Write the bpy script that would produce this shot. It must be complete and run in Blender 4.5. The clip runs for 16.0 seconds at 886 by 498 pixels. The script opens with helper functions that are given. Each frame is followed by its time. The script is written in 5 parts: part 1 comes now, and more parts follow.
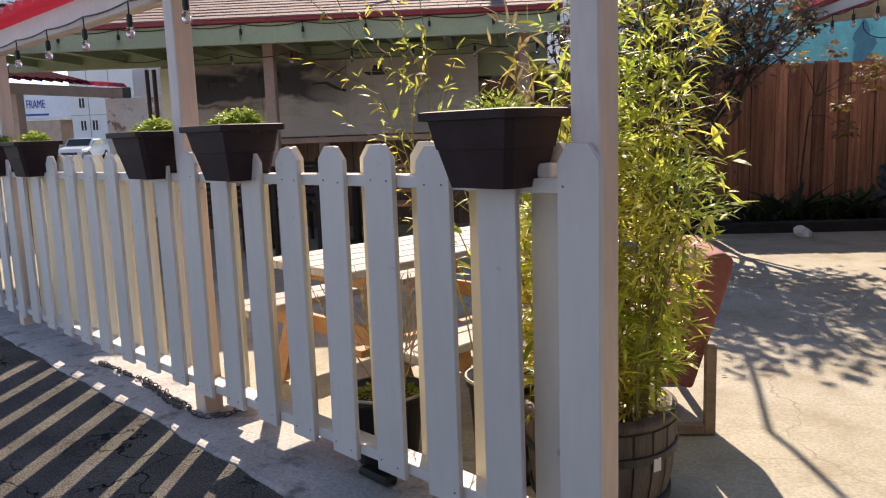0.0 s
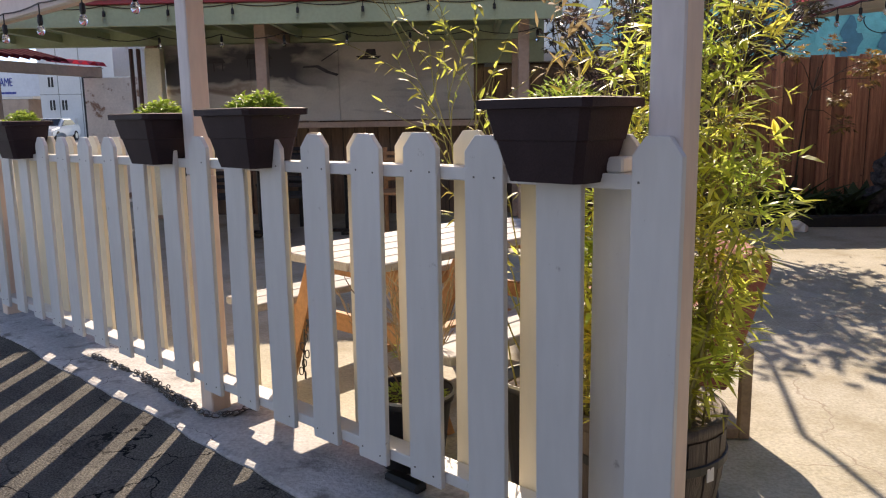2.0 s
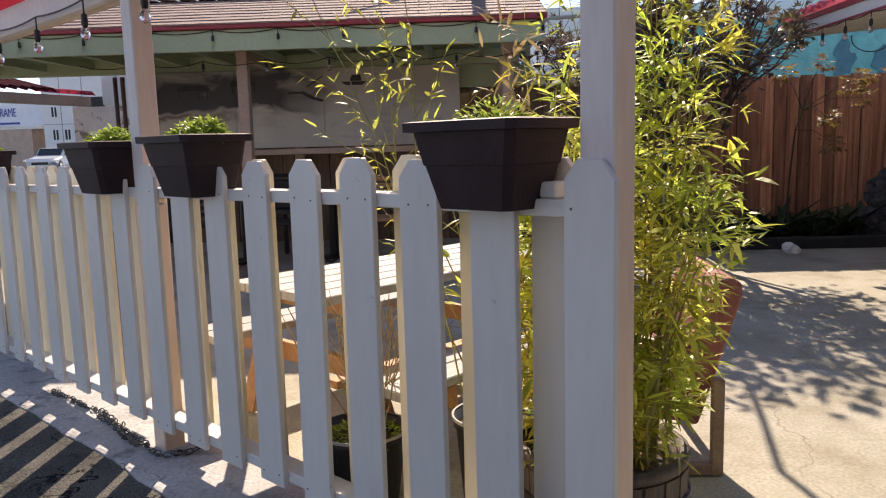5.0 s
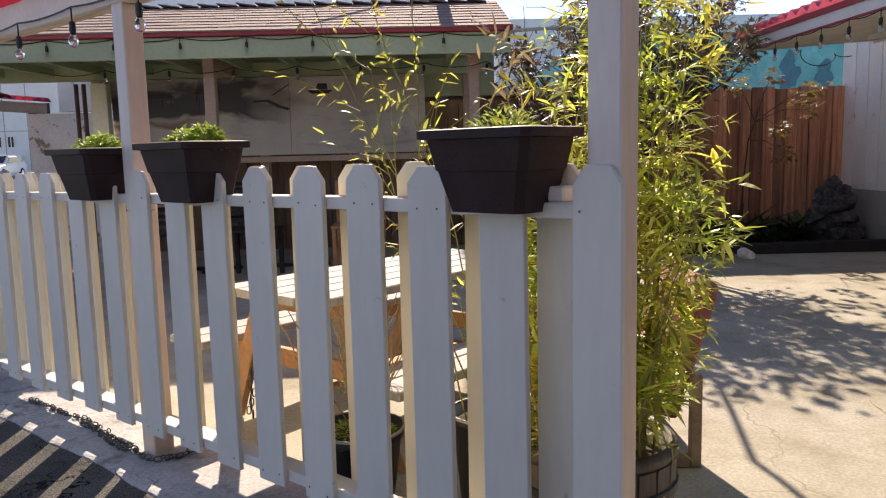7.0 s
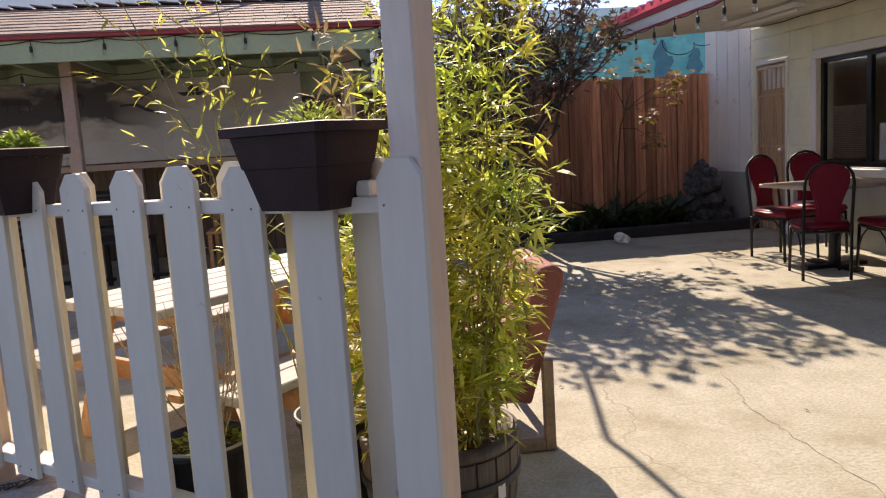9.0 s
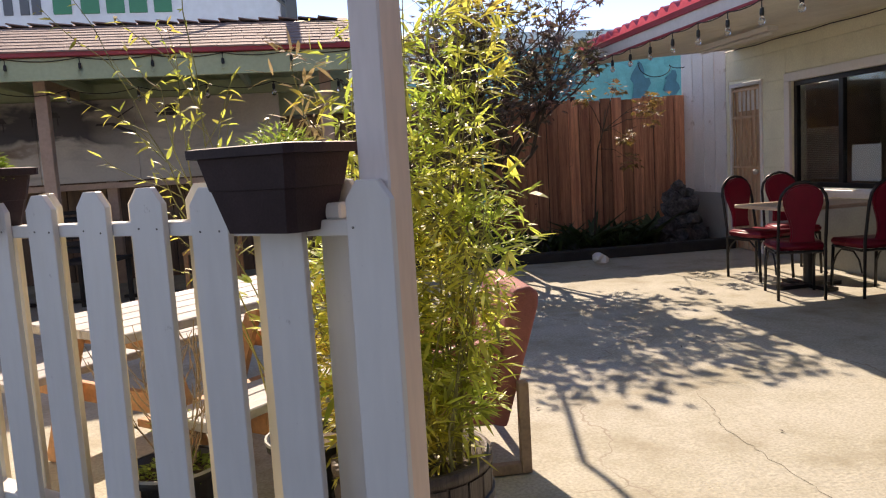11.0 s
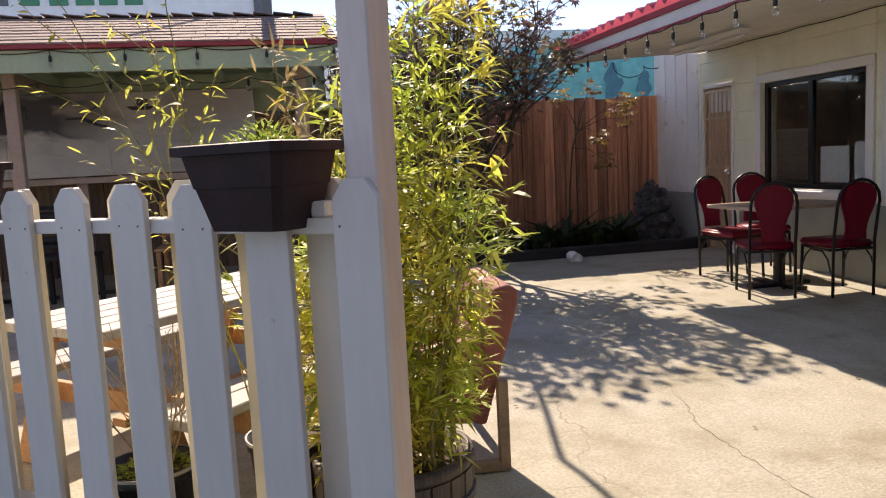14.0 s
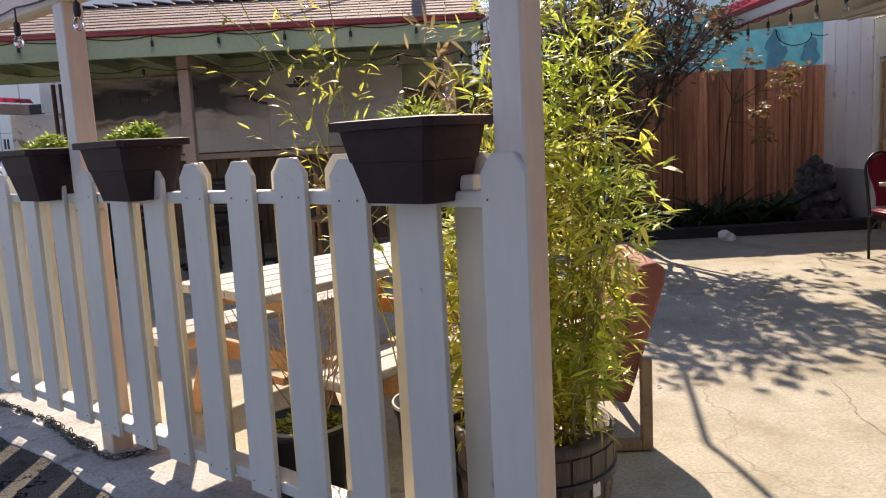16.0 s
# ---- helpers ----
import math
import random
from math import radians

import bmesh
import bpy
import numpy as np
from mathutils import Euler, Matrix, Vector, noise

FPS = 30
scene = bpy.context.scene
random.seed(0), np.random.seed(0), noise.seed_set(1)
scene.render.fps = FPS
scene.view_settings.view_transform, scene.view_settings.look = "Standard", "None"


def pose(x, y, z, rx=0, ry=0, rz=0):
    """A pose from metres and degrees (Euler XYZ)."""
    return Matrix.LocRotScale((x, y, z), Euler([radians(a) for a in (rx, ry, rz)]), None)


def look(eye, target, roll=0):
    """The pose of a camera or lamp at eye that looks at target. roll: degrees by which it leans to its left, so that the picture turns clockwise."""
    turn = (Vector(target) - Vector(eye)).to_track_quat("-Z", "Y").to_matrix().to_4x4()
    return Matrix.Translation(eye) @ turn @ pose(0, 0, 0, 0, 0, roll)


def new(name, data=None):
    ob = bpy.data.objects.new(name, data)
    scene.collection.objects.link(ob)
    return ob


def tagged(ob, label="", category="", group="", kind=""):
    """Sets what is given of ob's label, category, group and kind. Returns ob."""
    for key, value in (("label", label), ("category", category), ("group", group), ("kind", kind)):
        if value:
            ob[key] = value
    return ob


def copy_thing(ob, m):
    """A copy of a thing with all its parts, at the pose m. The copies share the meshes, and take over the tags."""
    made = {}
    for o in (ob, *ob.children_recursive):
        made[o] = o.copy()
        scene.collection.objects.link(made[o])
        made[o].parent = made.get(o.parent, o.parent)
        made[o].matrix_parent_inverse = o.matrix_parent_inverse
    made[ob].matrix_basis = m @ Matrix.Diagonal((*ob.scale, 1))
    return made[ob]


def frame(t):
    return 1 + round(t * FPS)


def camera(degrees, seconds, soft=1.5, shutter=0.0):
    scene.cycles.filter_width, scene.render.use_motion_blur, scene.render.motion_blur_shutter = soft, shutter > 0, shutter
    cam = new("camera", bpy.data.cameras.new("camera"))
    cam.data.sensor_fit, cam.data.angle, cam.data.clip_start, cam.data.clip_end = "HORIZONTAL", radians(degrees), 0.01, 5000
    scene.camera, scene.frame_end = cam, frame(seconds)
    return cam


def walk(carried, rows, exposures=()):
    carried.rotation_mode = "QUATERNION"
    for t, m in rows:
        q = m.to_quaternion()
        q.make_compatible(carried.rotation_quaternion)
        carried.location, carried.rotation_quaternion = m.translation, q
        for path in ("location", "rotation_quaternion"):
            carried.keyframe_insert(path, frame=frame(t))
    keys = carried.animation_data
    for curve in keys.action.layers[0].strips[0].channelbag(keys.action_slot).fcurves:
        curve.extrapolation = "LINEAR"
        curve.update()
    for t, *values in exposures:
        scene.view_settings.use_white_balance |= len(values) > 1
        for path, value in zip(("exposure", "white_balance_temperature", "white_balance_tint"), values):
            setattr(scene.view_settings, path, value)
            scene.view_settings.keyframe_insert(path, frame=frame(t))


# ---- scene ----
cam = camera(59.6, 16.0, 1.15)
PATH = [
    (0, (0.075, 0.387, 1.262), (-0.055, 2.36, 0.962), -2.0),
    (0.5, (0.033, 0.408, 1.261), (-0.091, 2.383, 0.972), -1.5),
    (1, (-0.026, 0.46, 1.257), (-0.113, 2.436, 0.959), -1.6),
    (1.5, (-0.098, 0.521, 1.251), (-0.128, 2.496, 0.935), -1.3),
    (2, (-0.157, 0.535, 1.271), (-0.217, 2.506, 0.937), -0.9),
    (2.5, (-0.178, 0.543, 1.264), (-0.32, 2.508, 0.916), -0.9),
    (3, (-0.135, 0.564, 1.268), (-0.317, 2.526, 0.927), -1.8),
    (3.5, (-0.039, 0.63, 1.266), (-0.239, 2.597, 0.962), -1.5),
    (4, (0.046, 0.68, 1.263), (-0.162, 2.648, 0.969), -1.8),
    (4.5, (0.067, 0.692, 1.263), (-0.073, 2.666, 0.978), -2.1),
    (4.7, (0.059, 0.688, 1.265), (-0.049, 2.666, 0.987), -1.9),
    (6.8, (-0.151, 0.555, 1.26), (-0.114, 2.538, 1.002), -1.3),
    (7, (-0.118, 0.566, 1.263), (-0.067, 2.55, 1.011), -1.4),
    (7.5, (0.006, 0.585, 1.261), (0.057, 2.568, 1.006), -1.9),
    (8, (0.08, 0.586, 1.26), (0.177, 2.565, 0.987), -2.9),
    (8.5, (0.12, 0.587, 1.256), (0.336, 2.556, 0.976), -3.6),
    (8.7, (0.121, 0.572, 1.246), (0.387, 2.534, 0.969), -3.6),
    (11, (0.152, 0.585, 1.25), (0.493, 2.543, 1.028), -3.4),
    (11.5, (0.125, 0.605, 1.255), (0.516, 2.554, 1.038), -2.8),
    (12, (0.08, 0.623, 1.261), (0.548, 2.556, 1.05), -2.4),
    (12.5, (0.055, 0.646, 1.262), (0.622, 2.554, 1.064), -2.4),
    (13, (0.074, 0.621, 1.262), (0.682, 2.516, 1.068), -2.2),
    (13.5, (0.11, 0.591, 1.259), (0.669, 2.5, 1.055), -2.3),
    (14, (0.118, 0.586, 1.256), (0.529, 2.529, 1.024), -2.9),
    (14.5, (0.119, 0.578, 1.257), (0.396, 2.543, 1.005), -3.5),
    (15, (0.119, 0.571, 1.253), (0.34, 2.542, 0.995), -3.6),
    (15.5, (0.12, 0.571, 1.252), (0.293, 2.545, 0.98), -3.6),
    (16, (0.104, 0.558, 1.256), (0.149, 2.538, 0.979), -3.0),
]
walk(cam, [(t, look(eye, target, roll)) for t, eye, target, roll in PATH], [(0, 0.69, 7700, 20), (8, 0.67, 7700, 20), (11, 0.73, 7700, 20), (13.5, 0.75, 7700, 20), (16, 0.71, 7700, 20)])

# ---- world, sun ----
SUN_AZ, SUN_EL = 90.0, 38.0   # degrees: direction towards the sun, from +x anticlockwise
world = bpy.data.worlds.new("world")
scene.world = world
world.use_nodes = True
wn = world.node_tree
sky = wn.nodes.new("ShaderNodeTexSky")
sky.sky_type, sky.sun_disc = "NISHITA", False
sky.sun_elevation, sky.sun_rotation = radians(SUN_EL), radians(90 - SUN_AZ)
sky.air_density, sky.dust_density, sky.ozone_density, sky.altitude = 0.65, 0.0, 1.2, 1200
wn.links.new(sky.outputs[0], wn.nodes["Background"].inputs[0])
wn.nodes["Background"].inputs[1].default_value = 0.18
sun = new("sun", bpy.data.lights.new("sun", "SUN"))
sun.data.energy, sun.data.angle, sun.data.color = 4.8, radians(0.55), (1.0, 0.93, 0.82)
sv = Vector((math.cos(radians(SUN_AZ)) * math.cos(radians(SUN_EL)), math.sin(radians(SUN_AZ)) * math.cos(radians(SUN_EL)), math.sin(radians(SUN_EL))))
sun.matrix_world = look(sv * 30, (0, 0, 0))

# ---- materials ----
def material(name, base, rough=0.6, metal=0.0, vary=0.12, scale=6.0, fine=60.0, bump=0.15, tint=None, stretch=(1, 1, 1), per=0.0, spec=0.5, trans=0.0, stain=None, islands=False):
    """A surface with a broad mottling, a fine grain and a small relief. tint: a second colour the broad mottling leans to."""
    m = bpy.data.materials.new(name)
    m.use_nodes = True
    t = m.node_tree
    b = t.nodes["Principled BSDF"]
    def node(kind, **v):
        n = t.nodes.new(kind)
        for k, x in v.items():
            n.inputs[k].default_value = x
        return n
    co = t.nodes.new("ShaderNodeTexCoord")
    mp = node("ShaderNodeMapping", Scale=stretch)
    place = co.outputs["Object"]
    if per and not islands:
        info = t.nodes.new("ShaderNodeObjectInfo")
        shift = t.nodes.new("ShaderNodeVectorMath")
        shift.operation = "MULTIPLY_ADD"
        shift.inputs[1].default_value = (37.0, 23.0, 51.0)
        t.links.new(info.outputs["Random"], shift.inputs[0])
        t.links.new(place, shift.inputs[2])
        place = shift.outputs[0]
    t.links.new(place, mp.inputs[0])
    broad = node("ShaderNodeTexNoise", Scale=scale, Detail=4.0)
    small = node("ShaderNodeTexNoise", Scale=fine, Detail=3.0)
    t.links.new(mp.outputs[0], broad.inputs["Vector"])
    t.links.new(mp.outputs[0], small.inputs["Vector"])
    c = Vector(base)
    second = Vector(tint) if tint else c * (1 - 2.2 * vary)
    mix = t.nodes.new("ShaderNodeMix")
    mix.data_type = "RGBA"
    mix.inputs[6].default_value, mix.inputs[7].default_value = (*c, 1), (*second, 1)
    ramp = t.nodes.new("ShaderNodeMapRange")
    ramp.inputs[1].default_value, ramp.inputs[2].default_value = 0.36, 0.68
    t.links.new(broad.outputs[0], ramp.inputs[0])
    t.links.new(ramp.outputs[0], mix.inputs[0])
    last = mix.outputs[2]
    grain = t.nodes.new("ShaderNodeMix")
    grain.data_type, grain.blend_type = "RGBA", "MULTIPLY"
    gr = t.nodes.new("ShaderNodeMapRange")
    gr.inputs[1].default_value, gr.inputs[2].default_value, gr.inputs[3].default_value, gr.inputs[4].default_value = 0.3, 0.7, 1 - vary, 1 + vary
    t.links.new(small.outputs[0], gr.inputs[0])
    t.links.new(gr.outputs[0], grain.inputs[7])
    grain.inputs[0].default_value = 1.0
    t.links.new(last, grain.inputs[6])
    last = grain.outputs[2]
    if per:
        rnd = t.nodes.new("ShaderNodeNewGeometry" if islands else "ShaderNodeObjectInfo")
        pr = t.nodes.new("ShaderNodeMapRange")
        pr.inputs[3].default_value, pr.inputs[4].default_value = 1 - per, 1 + per
        t.links.new(rnd.outputs["Random Per Island" if islands else "Random"], pr.inputs[0])
        pm = t.nodes.new("ShaderNodeMix")
        pm.data_type, pm.blend_type = "RGBA", "MULTIPLY"
        pm.inputs[0].default_value = 1.0
        t.links.new(last, pm.inputs[6])
        t.links.new(pr.outputs[0], pm.inputs[7])
        last = pm.outputs[2]
    if stain:
        (sc, colour, lo, hi) = stain
        sn = node("ShaderNodeTexNoise", Scale=sc, Detail=6.0, Roughness=0.65)
        t.links.new(place, sn.inputs["Vector"])
        sr = t.nodes.new("ShaderNodeMapRange")
        sr.inputs[1].default_value, sr.inputs[2].default_value = lo, hi
        t.links.new(sn.outputs[0], sr.inputs[0])
        sm = t.nodes.new("ShaderNodeMix")
        sm.data_type = "RGBA"
        sm.inputs[7].default_value = (*colour, 1)
        t.links.new(sr.outputs[0], sm.inputs[0])
        t.links.new(last, sm.inputs[6])
        last = sm.outputs[2]
    t.links.new(last, b.inputs["Base Color"])
    b.inputs["Roughness"].default_value, b.inputs["Metallic"].default_value = rough, metal
    b.inputs["Specular IOR Level"].default_value = spec
    if bump:
        bp = node("ShaderNodeBump", Strength=bump, Distance=0.01)
        t.links.new(small.outputs[0], bp.inputs["Height"])
        t.links.new(bp.outputs[0], b.inputs["Normal"])
    if trans:
        tr = t.nodes.new("ShaderNodeBsdfTranslucent")
        t.links.new(last, tr.inputs[0])
        ms = t.nodes.new("ShaderNodeMixShader")
        ms.inputs[0].default_value = trans
        t.links.new(b.outputs[0], ms.inputs[1])
        t.links.new(tr.outputs[0], ms.inputs[2])
        t.links.new(ms.outputs[0], t.nodes["Material Output"].inputs[0])
    return m


def cracked(m, scale, width, dark, warp=0.35):
    """Adds thin wandering cracks to a material made by material()."""
    t = m.node_tree
    b = t.nodes["Principled BSDF"]
    src = b.inputs["Base Color"].links[0].from_socket
    co = t.nodes.new("ShaderNodeTexCoord")
    no = t.nodes.new("ShaderNodeTexNoise")
    no.inputs["Scale"].default_value, no.inputs["Detail"].default_value = 3.0, 5.0
    t.links.new(co.outputs["Object"], no.inputs["Vector"])
    ad = t.nodes.new("ShaderNodeMix")
    ad.data_type, ad.blend_type = "RGBA", "ADD"
    ad.inputs[0].default_value = warp
    t.links.new(co.outputs["Object"], ad.inputs[6])
    t.links.new(no.outputs["Color"], ad.inputs[7])
    vo = t.nodes.new("ShaderNodeTexVoronoi")
    vo.feature = "DISTANCE_TO_EDGE"
    vo.inputs["Scale"].default_value = scale
    t.links.new(ad.outputs[2], vo.inputs["Vector"])
    rg = t.nodes.new("ShaderNodeMapRange")
    rg.inputs[1].default_value, rg.inputs[2].default_value, rg.inputs[3].default_value, rg.inputs[4].default_value = width * 0.35, width, 1.0, 0.0
    t.links.new(vo.outputs["Distance"], rg.inputs[0])
    mk = t.nodes.new("ShaderNodeTexNoise")
    mk.inputs["Scale"].default_value = 1.1
    t.links.new(co.outputs["Object"], mk.inputs["Vector"])
    mr = t.nodes.new("ShaderNodeMapRange")
    mr.inputs[1].default_value, mr.inputs[2].default_value = 0.45, 0.55
    t.links.new(mk.outputs[0], mr.inputs[0])
    mu = t.nodes.new("ShaderNodeMath")
    mu.operation = "MULTIPLY"
    t.links.new(rg.outputs[0], mu.inputs[0])
    t.links.new(mr.outputs[0], mu.inputs[1])
    mx = t.nodes.new("ShaderNodeMix")
    mx.data_type = "RGBA"
    mx.inputs[7].default_value = (*dark, 1)
    t.links.new(mu.outputs[0], mx.inputs[0])
    t.links.new(src, mx.inputs[6])
    t.links.new(mx.outputs[2], b.inputs["Base Color"])
    return m


M_CONCRETE = cracked(material("concrete", (0.47, 0.45, 0.37), 0.8, vary=0.18, scale=2.8, fine=70, bump=0.35, tint=(0.40, 0.378, 0.29), stain=(1.7, (0.27, 0.235, 0.15), 0.49, 0.74), spec=0.3), 0.5, 0.0028, (0.31, 0.27, 0.21))
M_STRIP = cracked(material("grey_concrete", (0.53, 0.53, 0.52), 0.75, vary=0.18, scale=4.0, fine=60, bump=0.5, tint=(0.42, 0.415, 0.40), stain=(4.5, (0.20, 0.195, 0.185), 0.54, 0.66), spec=0.3), 1.2, 0.006, (0.10, 0.095, 0.09), 0.5)
M_BRONZE = material("bronze_leaf", (0.20, 0.10, 0.065), 0.42, vary=0.2, scale=8, fine=40, bump=0, tint=(0.34, 0.26, 0.05), per=0.5, islands=True, trans=0.4)
# Pinker than the red roofing: glare on the sheets is put into the colour.
M_PINKTILE = material("glare_pink_roofing", (0.60, 0.13, 0.19), 0.4, vary=0.08, scale=4, fine=30, bump=0.03, trans=0.3)
M_ASPHALT = cracked(material("asphalt", (0.155, 0.150, 0.132), 0.95, vary=0.6, scale=3, fine=130, bump=1.0, tint=(0.092, 0.090, 0.084), spec=0.08), 2.3, 0.014, (0.010, 0.010, 0.010), 0.55)
M_PAINT = material("white_fence_paint", (0.65, 0.652, 0.635), 0.5, vary=0.03, scale=3, fine=30, bump=0.08, stretch=(1, 1, 0.2), per=0.04, stain=(15, (0.38, 0.37, 0.36), 0.665, 0.73))
M_CREAM = material("cream_picket_face", (0.82, 0.72, 0.52), 0.5, vary=0.03, scale=3, fine=30, bump=0.06, stretch=(1, 1, 0.2), per=0.03)
M_POSTPAINT = material("peach_post_paint", (0.82, 0.64, 0.51), 0.55, vary=0.06, scale=3, fine=40, bump=0.15, stretch=(1, 1, 0.15))
M_POSTFRONT = material("faded_white_post_paint", (0.72, 0.665, 0.645), 0.55, vary=0.05, scale=4, fine=40, bump=0.18, stretch=(1, 1, 0.2), stain=(16, (0.50, 0.40, 0.34), 0.68, 0.73))
M_DRYLEAF = material("dry_bamboo_leaf", (0.45, 0.35, 0.19), 0.7, vary=0.2, scale=6, fine=40, bump=0, per=0.3, islands=True, trans=0.35)
M_TANIRON = material("tan_painted_iron", (0.68, 0.50, 0.33), 0.5, metal=0.2, vary=0.08, bump=0.05)
M_PIPEBROWN = material("brown_pipe_paint", (0.085, 0.035, 0.028), 0.5, vary=0.15, bump=0.05)
# Tinted blue to cool the sunlight that the added wall reflects.
M_BOUNCE = material("cool_bounce_blue", (0.42, 0.50, 0.60), 0.8, vary=0.05, scale=0.8, fine=10, bump=0.05)
M_CRACK = material("dirt_in_crack", (0.30, 0.265, 0.20), 0.9, vary=0.3, scale=9, bump=0)
# Dark so that the added wall throws little light back.
M_SKYBLOCK = material("sky_blocker_grey", (0.09, 0.09, 0.10), 0.8, vary=0.1, scale=1.5, fine=30, bump=0.1)
M_PLANTER = material("brown_plastic", (0.037, 0.023, 0.027), 0.6, vary=0.14, scale=8, fine=150, bump=0.15, spec=0.22)
M_REDWOOD = material("redwood", (0.52, 0.25, 0.145), 0.75, vary=0.22, scale=5, fine=45, bump=0.35, stretch=(5, 5, 0.22), tint=(0.27, 0.11, 0.068), per=0.45, stain=(13.0, (0.06, 0.025, 0.018), 0.66, 0.70))
M_OLDWOOD = material("weathered_wood", (0.20, 0.13, 0.085), 0.8, vary=0.2, scale=4, fine=40, bump=0.3, stretch=(4, 4, 0.25), tint=(0.12, 0.08, 0.055), per=0.2)
M_TABLEWOOD = material("picnic_table_wood", (0.42, 0.415, 0.40), 0.7, vary=0.16, scale=6, fine=60, bump=0.3, stretch=(4, 0.4, 1), tint=(0.32, 0.305, 0.285), per=0.14)
M_NEWWOOD = material("orange_lumber", (0.50, 0.27, 0.12), 0.7, vary=0.15, scale=6, fine=50, bump=0.2, tint=(0.40, 0.20, 0.09), per=0.1)
M_GREEN = material("green_fascia_paint", (0.40, 0.465, 0.29), 0.6, vary=0.06, scale=2, fine=30, bump=0.08)
M_REDTRIM = material("red_trim_paint", (0.36, 0.035, 0.045), 0.5, vary=0.08, scale=3, fine=30, bump=0.05)
# Shaded copy of the red roofing plastic, with the shade in its colour.
M_REDTILE_SHADE = material("shade_dark_corrugated_plastic", (0.11, 0.014, 0.022), 0.95, spec=0.1, vary=0.08, scale=4, fine=30, bump=0.03)
M_CARGLASS = material("car_glass", (0.02, 0.025, 0.03), 0.12, vary=0.05, bump=0)
M_REDTILE = material("red_corrugated_plastic", (0.55, 0.04, 0.075), 0.45, vary=0.06, scale=4, fine=30, bump=0.03, trans=0.25)
M_SHINGLE = material("brown_shingle", (0.30, 0.205, 0.17), 0.85, vary=0.22, scale=7, fine=120, bump=0.5, tint=(0.21, 0.145, 0.125), per=0.42, islands=True)
M_BEAM = material("tan_beam_paint", (0.50, 0.36, 0.275), 0.6, vary=0.08, scale=3, fine=30, bump=0.12)
M_WHITEBEAM = material("white_beam_paint", (0.74, 0.70, 0.66), 0.55, vary=0.05, scale=2, fine=30, bump=0.1)
M_STUCCO = material("cream_wall_paint", (0.86, 0.85, 0.66), 0.7, vary=0.06, scale=2.2, fine=60, bump=0.18, stain=(3.4, (0.60, 0.58, 0.42), 0.58, 0.80))
M_PANEL = material("pale_grey_panel_paint", (0.80, 0.79, 0.76), 0.7, vary=0.06, scale=1.6, fine=50, bump=0.2, stain=(5.0, (0.50, 0.44, 0.38), 0.62, 0.72))
M_GREYBASE = material("grey_base_paint", (0.33, 0.34, 0.315), 0.7, vary=0.07, scale=3, fine=50, bump=0.12)
M_SOFFIT = material("soffit_paint", (0.86, 0.83, 0.74), 0.7, vary=0.06, scale=2.5, fine=30, bump=0.08, stain=(1.6, (0.62, 0.56, 0.44), 0.56, 0.80))
M_WINFRAME = material("white_window_trim", (0.78, 0.76, 0.74), 0.5, vary=0.03, scale=2, fine=30, bump=0.03)
M_DARKMETAL = material("black_metal", (0.018, 0.017, 0.017), 0.4, metal=0.3, vary=0.1, scale=10, fine=80, bump=0.05)
M_VINYL = material("red_vinyl", (0.19, 0.006, 0.022), 0.38, vary=0.06, scale=12, fine=120, bump=0.05, spec=0.3)
M_TABLETOP = material("laminate_tabletop", (0.55, 0.40, 0.29), 0.4, vary=0.06, scale=8, fine=60, bump=0.03)
M_ARMCHAIR = material("pink_upholstery", (0.36, 0.125, 0.105), 0.8, vary=0.1, scale=8, fine=160, bump=0.25)
M_BARREL = material("barrel_plastic", (0.125, 0.098, 0.078), 0.6, vary=0.25, scale=7, fine=60, bump=0.4, stretch=(3, 3, 0.2), tint=(0.07, 0.052, 0.042))
M_POT = material("black_pot_plastic", (0.022, 0.022, 0.022), 0.45, vary=0.1, scale=8, fine=60, bump=0.05)
M_SOIL = material("soil", (0.10, 0.07, 0.045), 0.95, vary=0.35, scale=12, fine=60, bump=1.0)
M_BAMBOO = material("bamboo_leaf", (0.44, 0.58, 0.10), 0.45, vary=0.16, scale=3, fine=30, bump=0, tint=(0.72, 0.61, 0.13), per=0.5, islands=True, trans=0.58)
M_CANE = material("bamboo_cane", (0.34, 0.32, 0.10), 0.5, vary=0.2, scale=6, fine=30, bump=0.05)
M_MINT = material("herb_leaf", (0.40, 0.54, 0.10), 0.5, vary=0.15, scale=5, fine=30, bump=0, per=0.35, islands=True, trans=0.4)
M_TREELEAF = material("purple_tree_leaf", (0.15, 0.085, 0.085), 0.38, vary=0.25, scale=2, fine=20, bump=0, tint=(0.15, 0.14, 0.06), per=0.5, islands=True, trans=0.35)
M_BARK = material("bark", (0.10, 0.075, 0.055), 0.9, vary=0.25, scale=6, fine=40, bump=0.6, stretch=(3, 3, 0.4))
M_SHRUB = material("shrub_leaf", (0.05, 0.09, 0.03), 0.5, vary=0.2, scale=4, fine=20, bump=0, per=0.4, islands=True, trans=0.25)
M_MURAL = material("mural_panel", (0.56, 0.52, 0.45), 0.7, vary=0.06, scale=1.2, fine=40, bump=0.1, tint=(0.40, 0.37, 0.33))


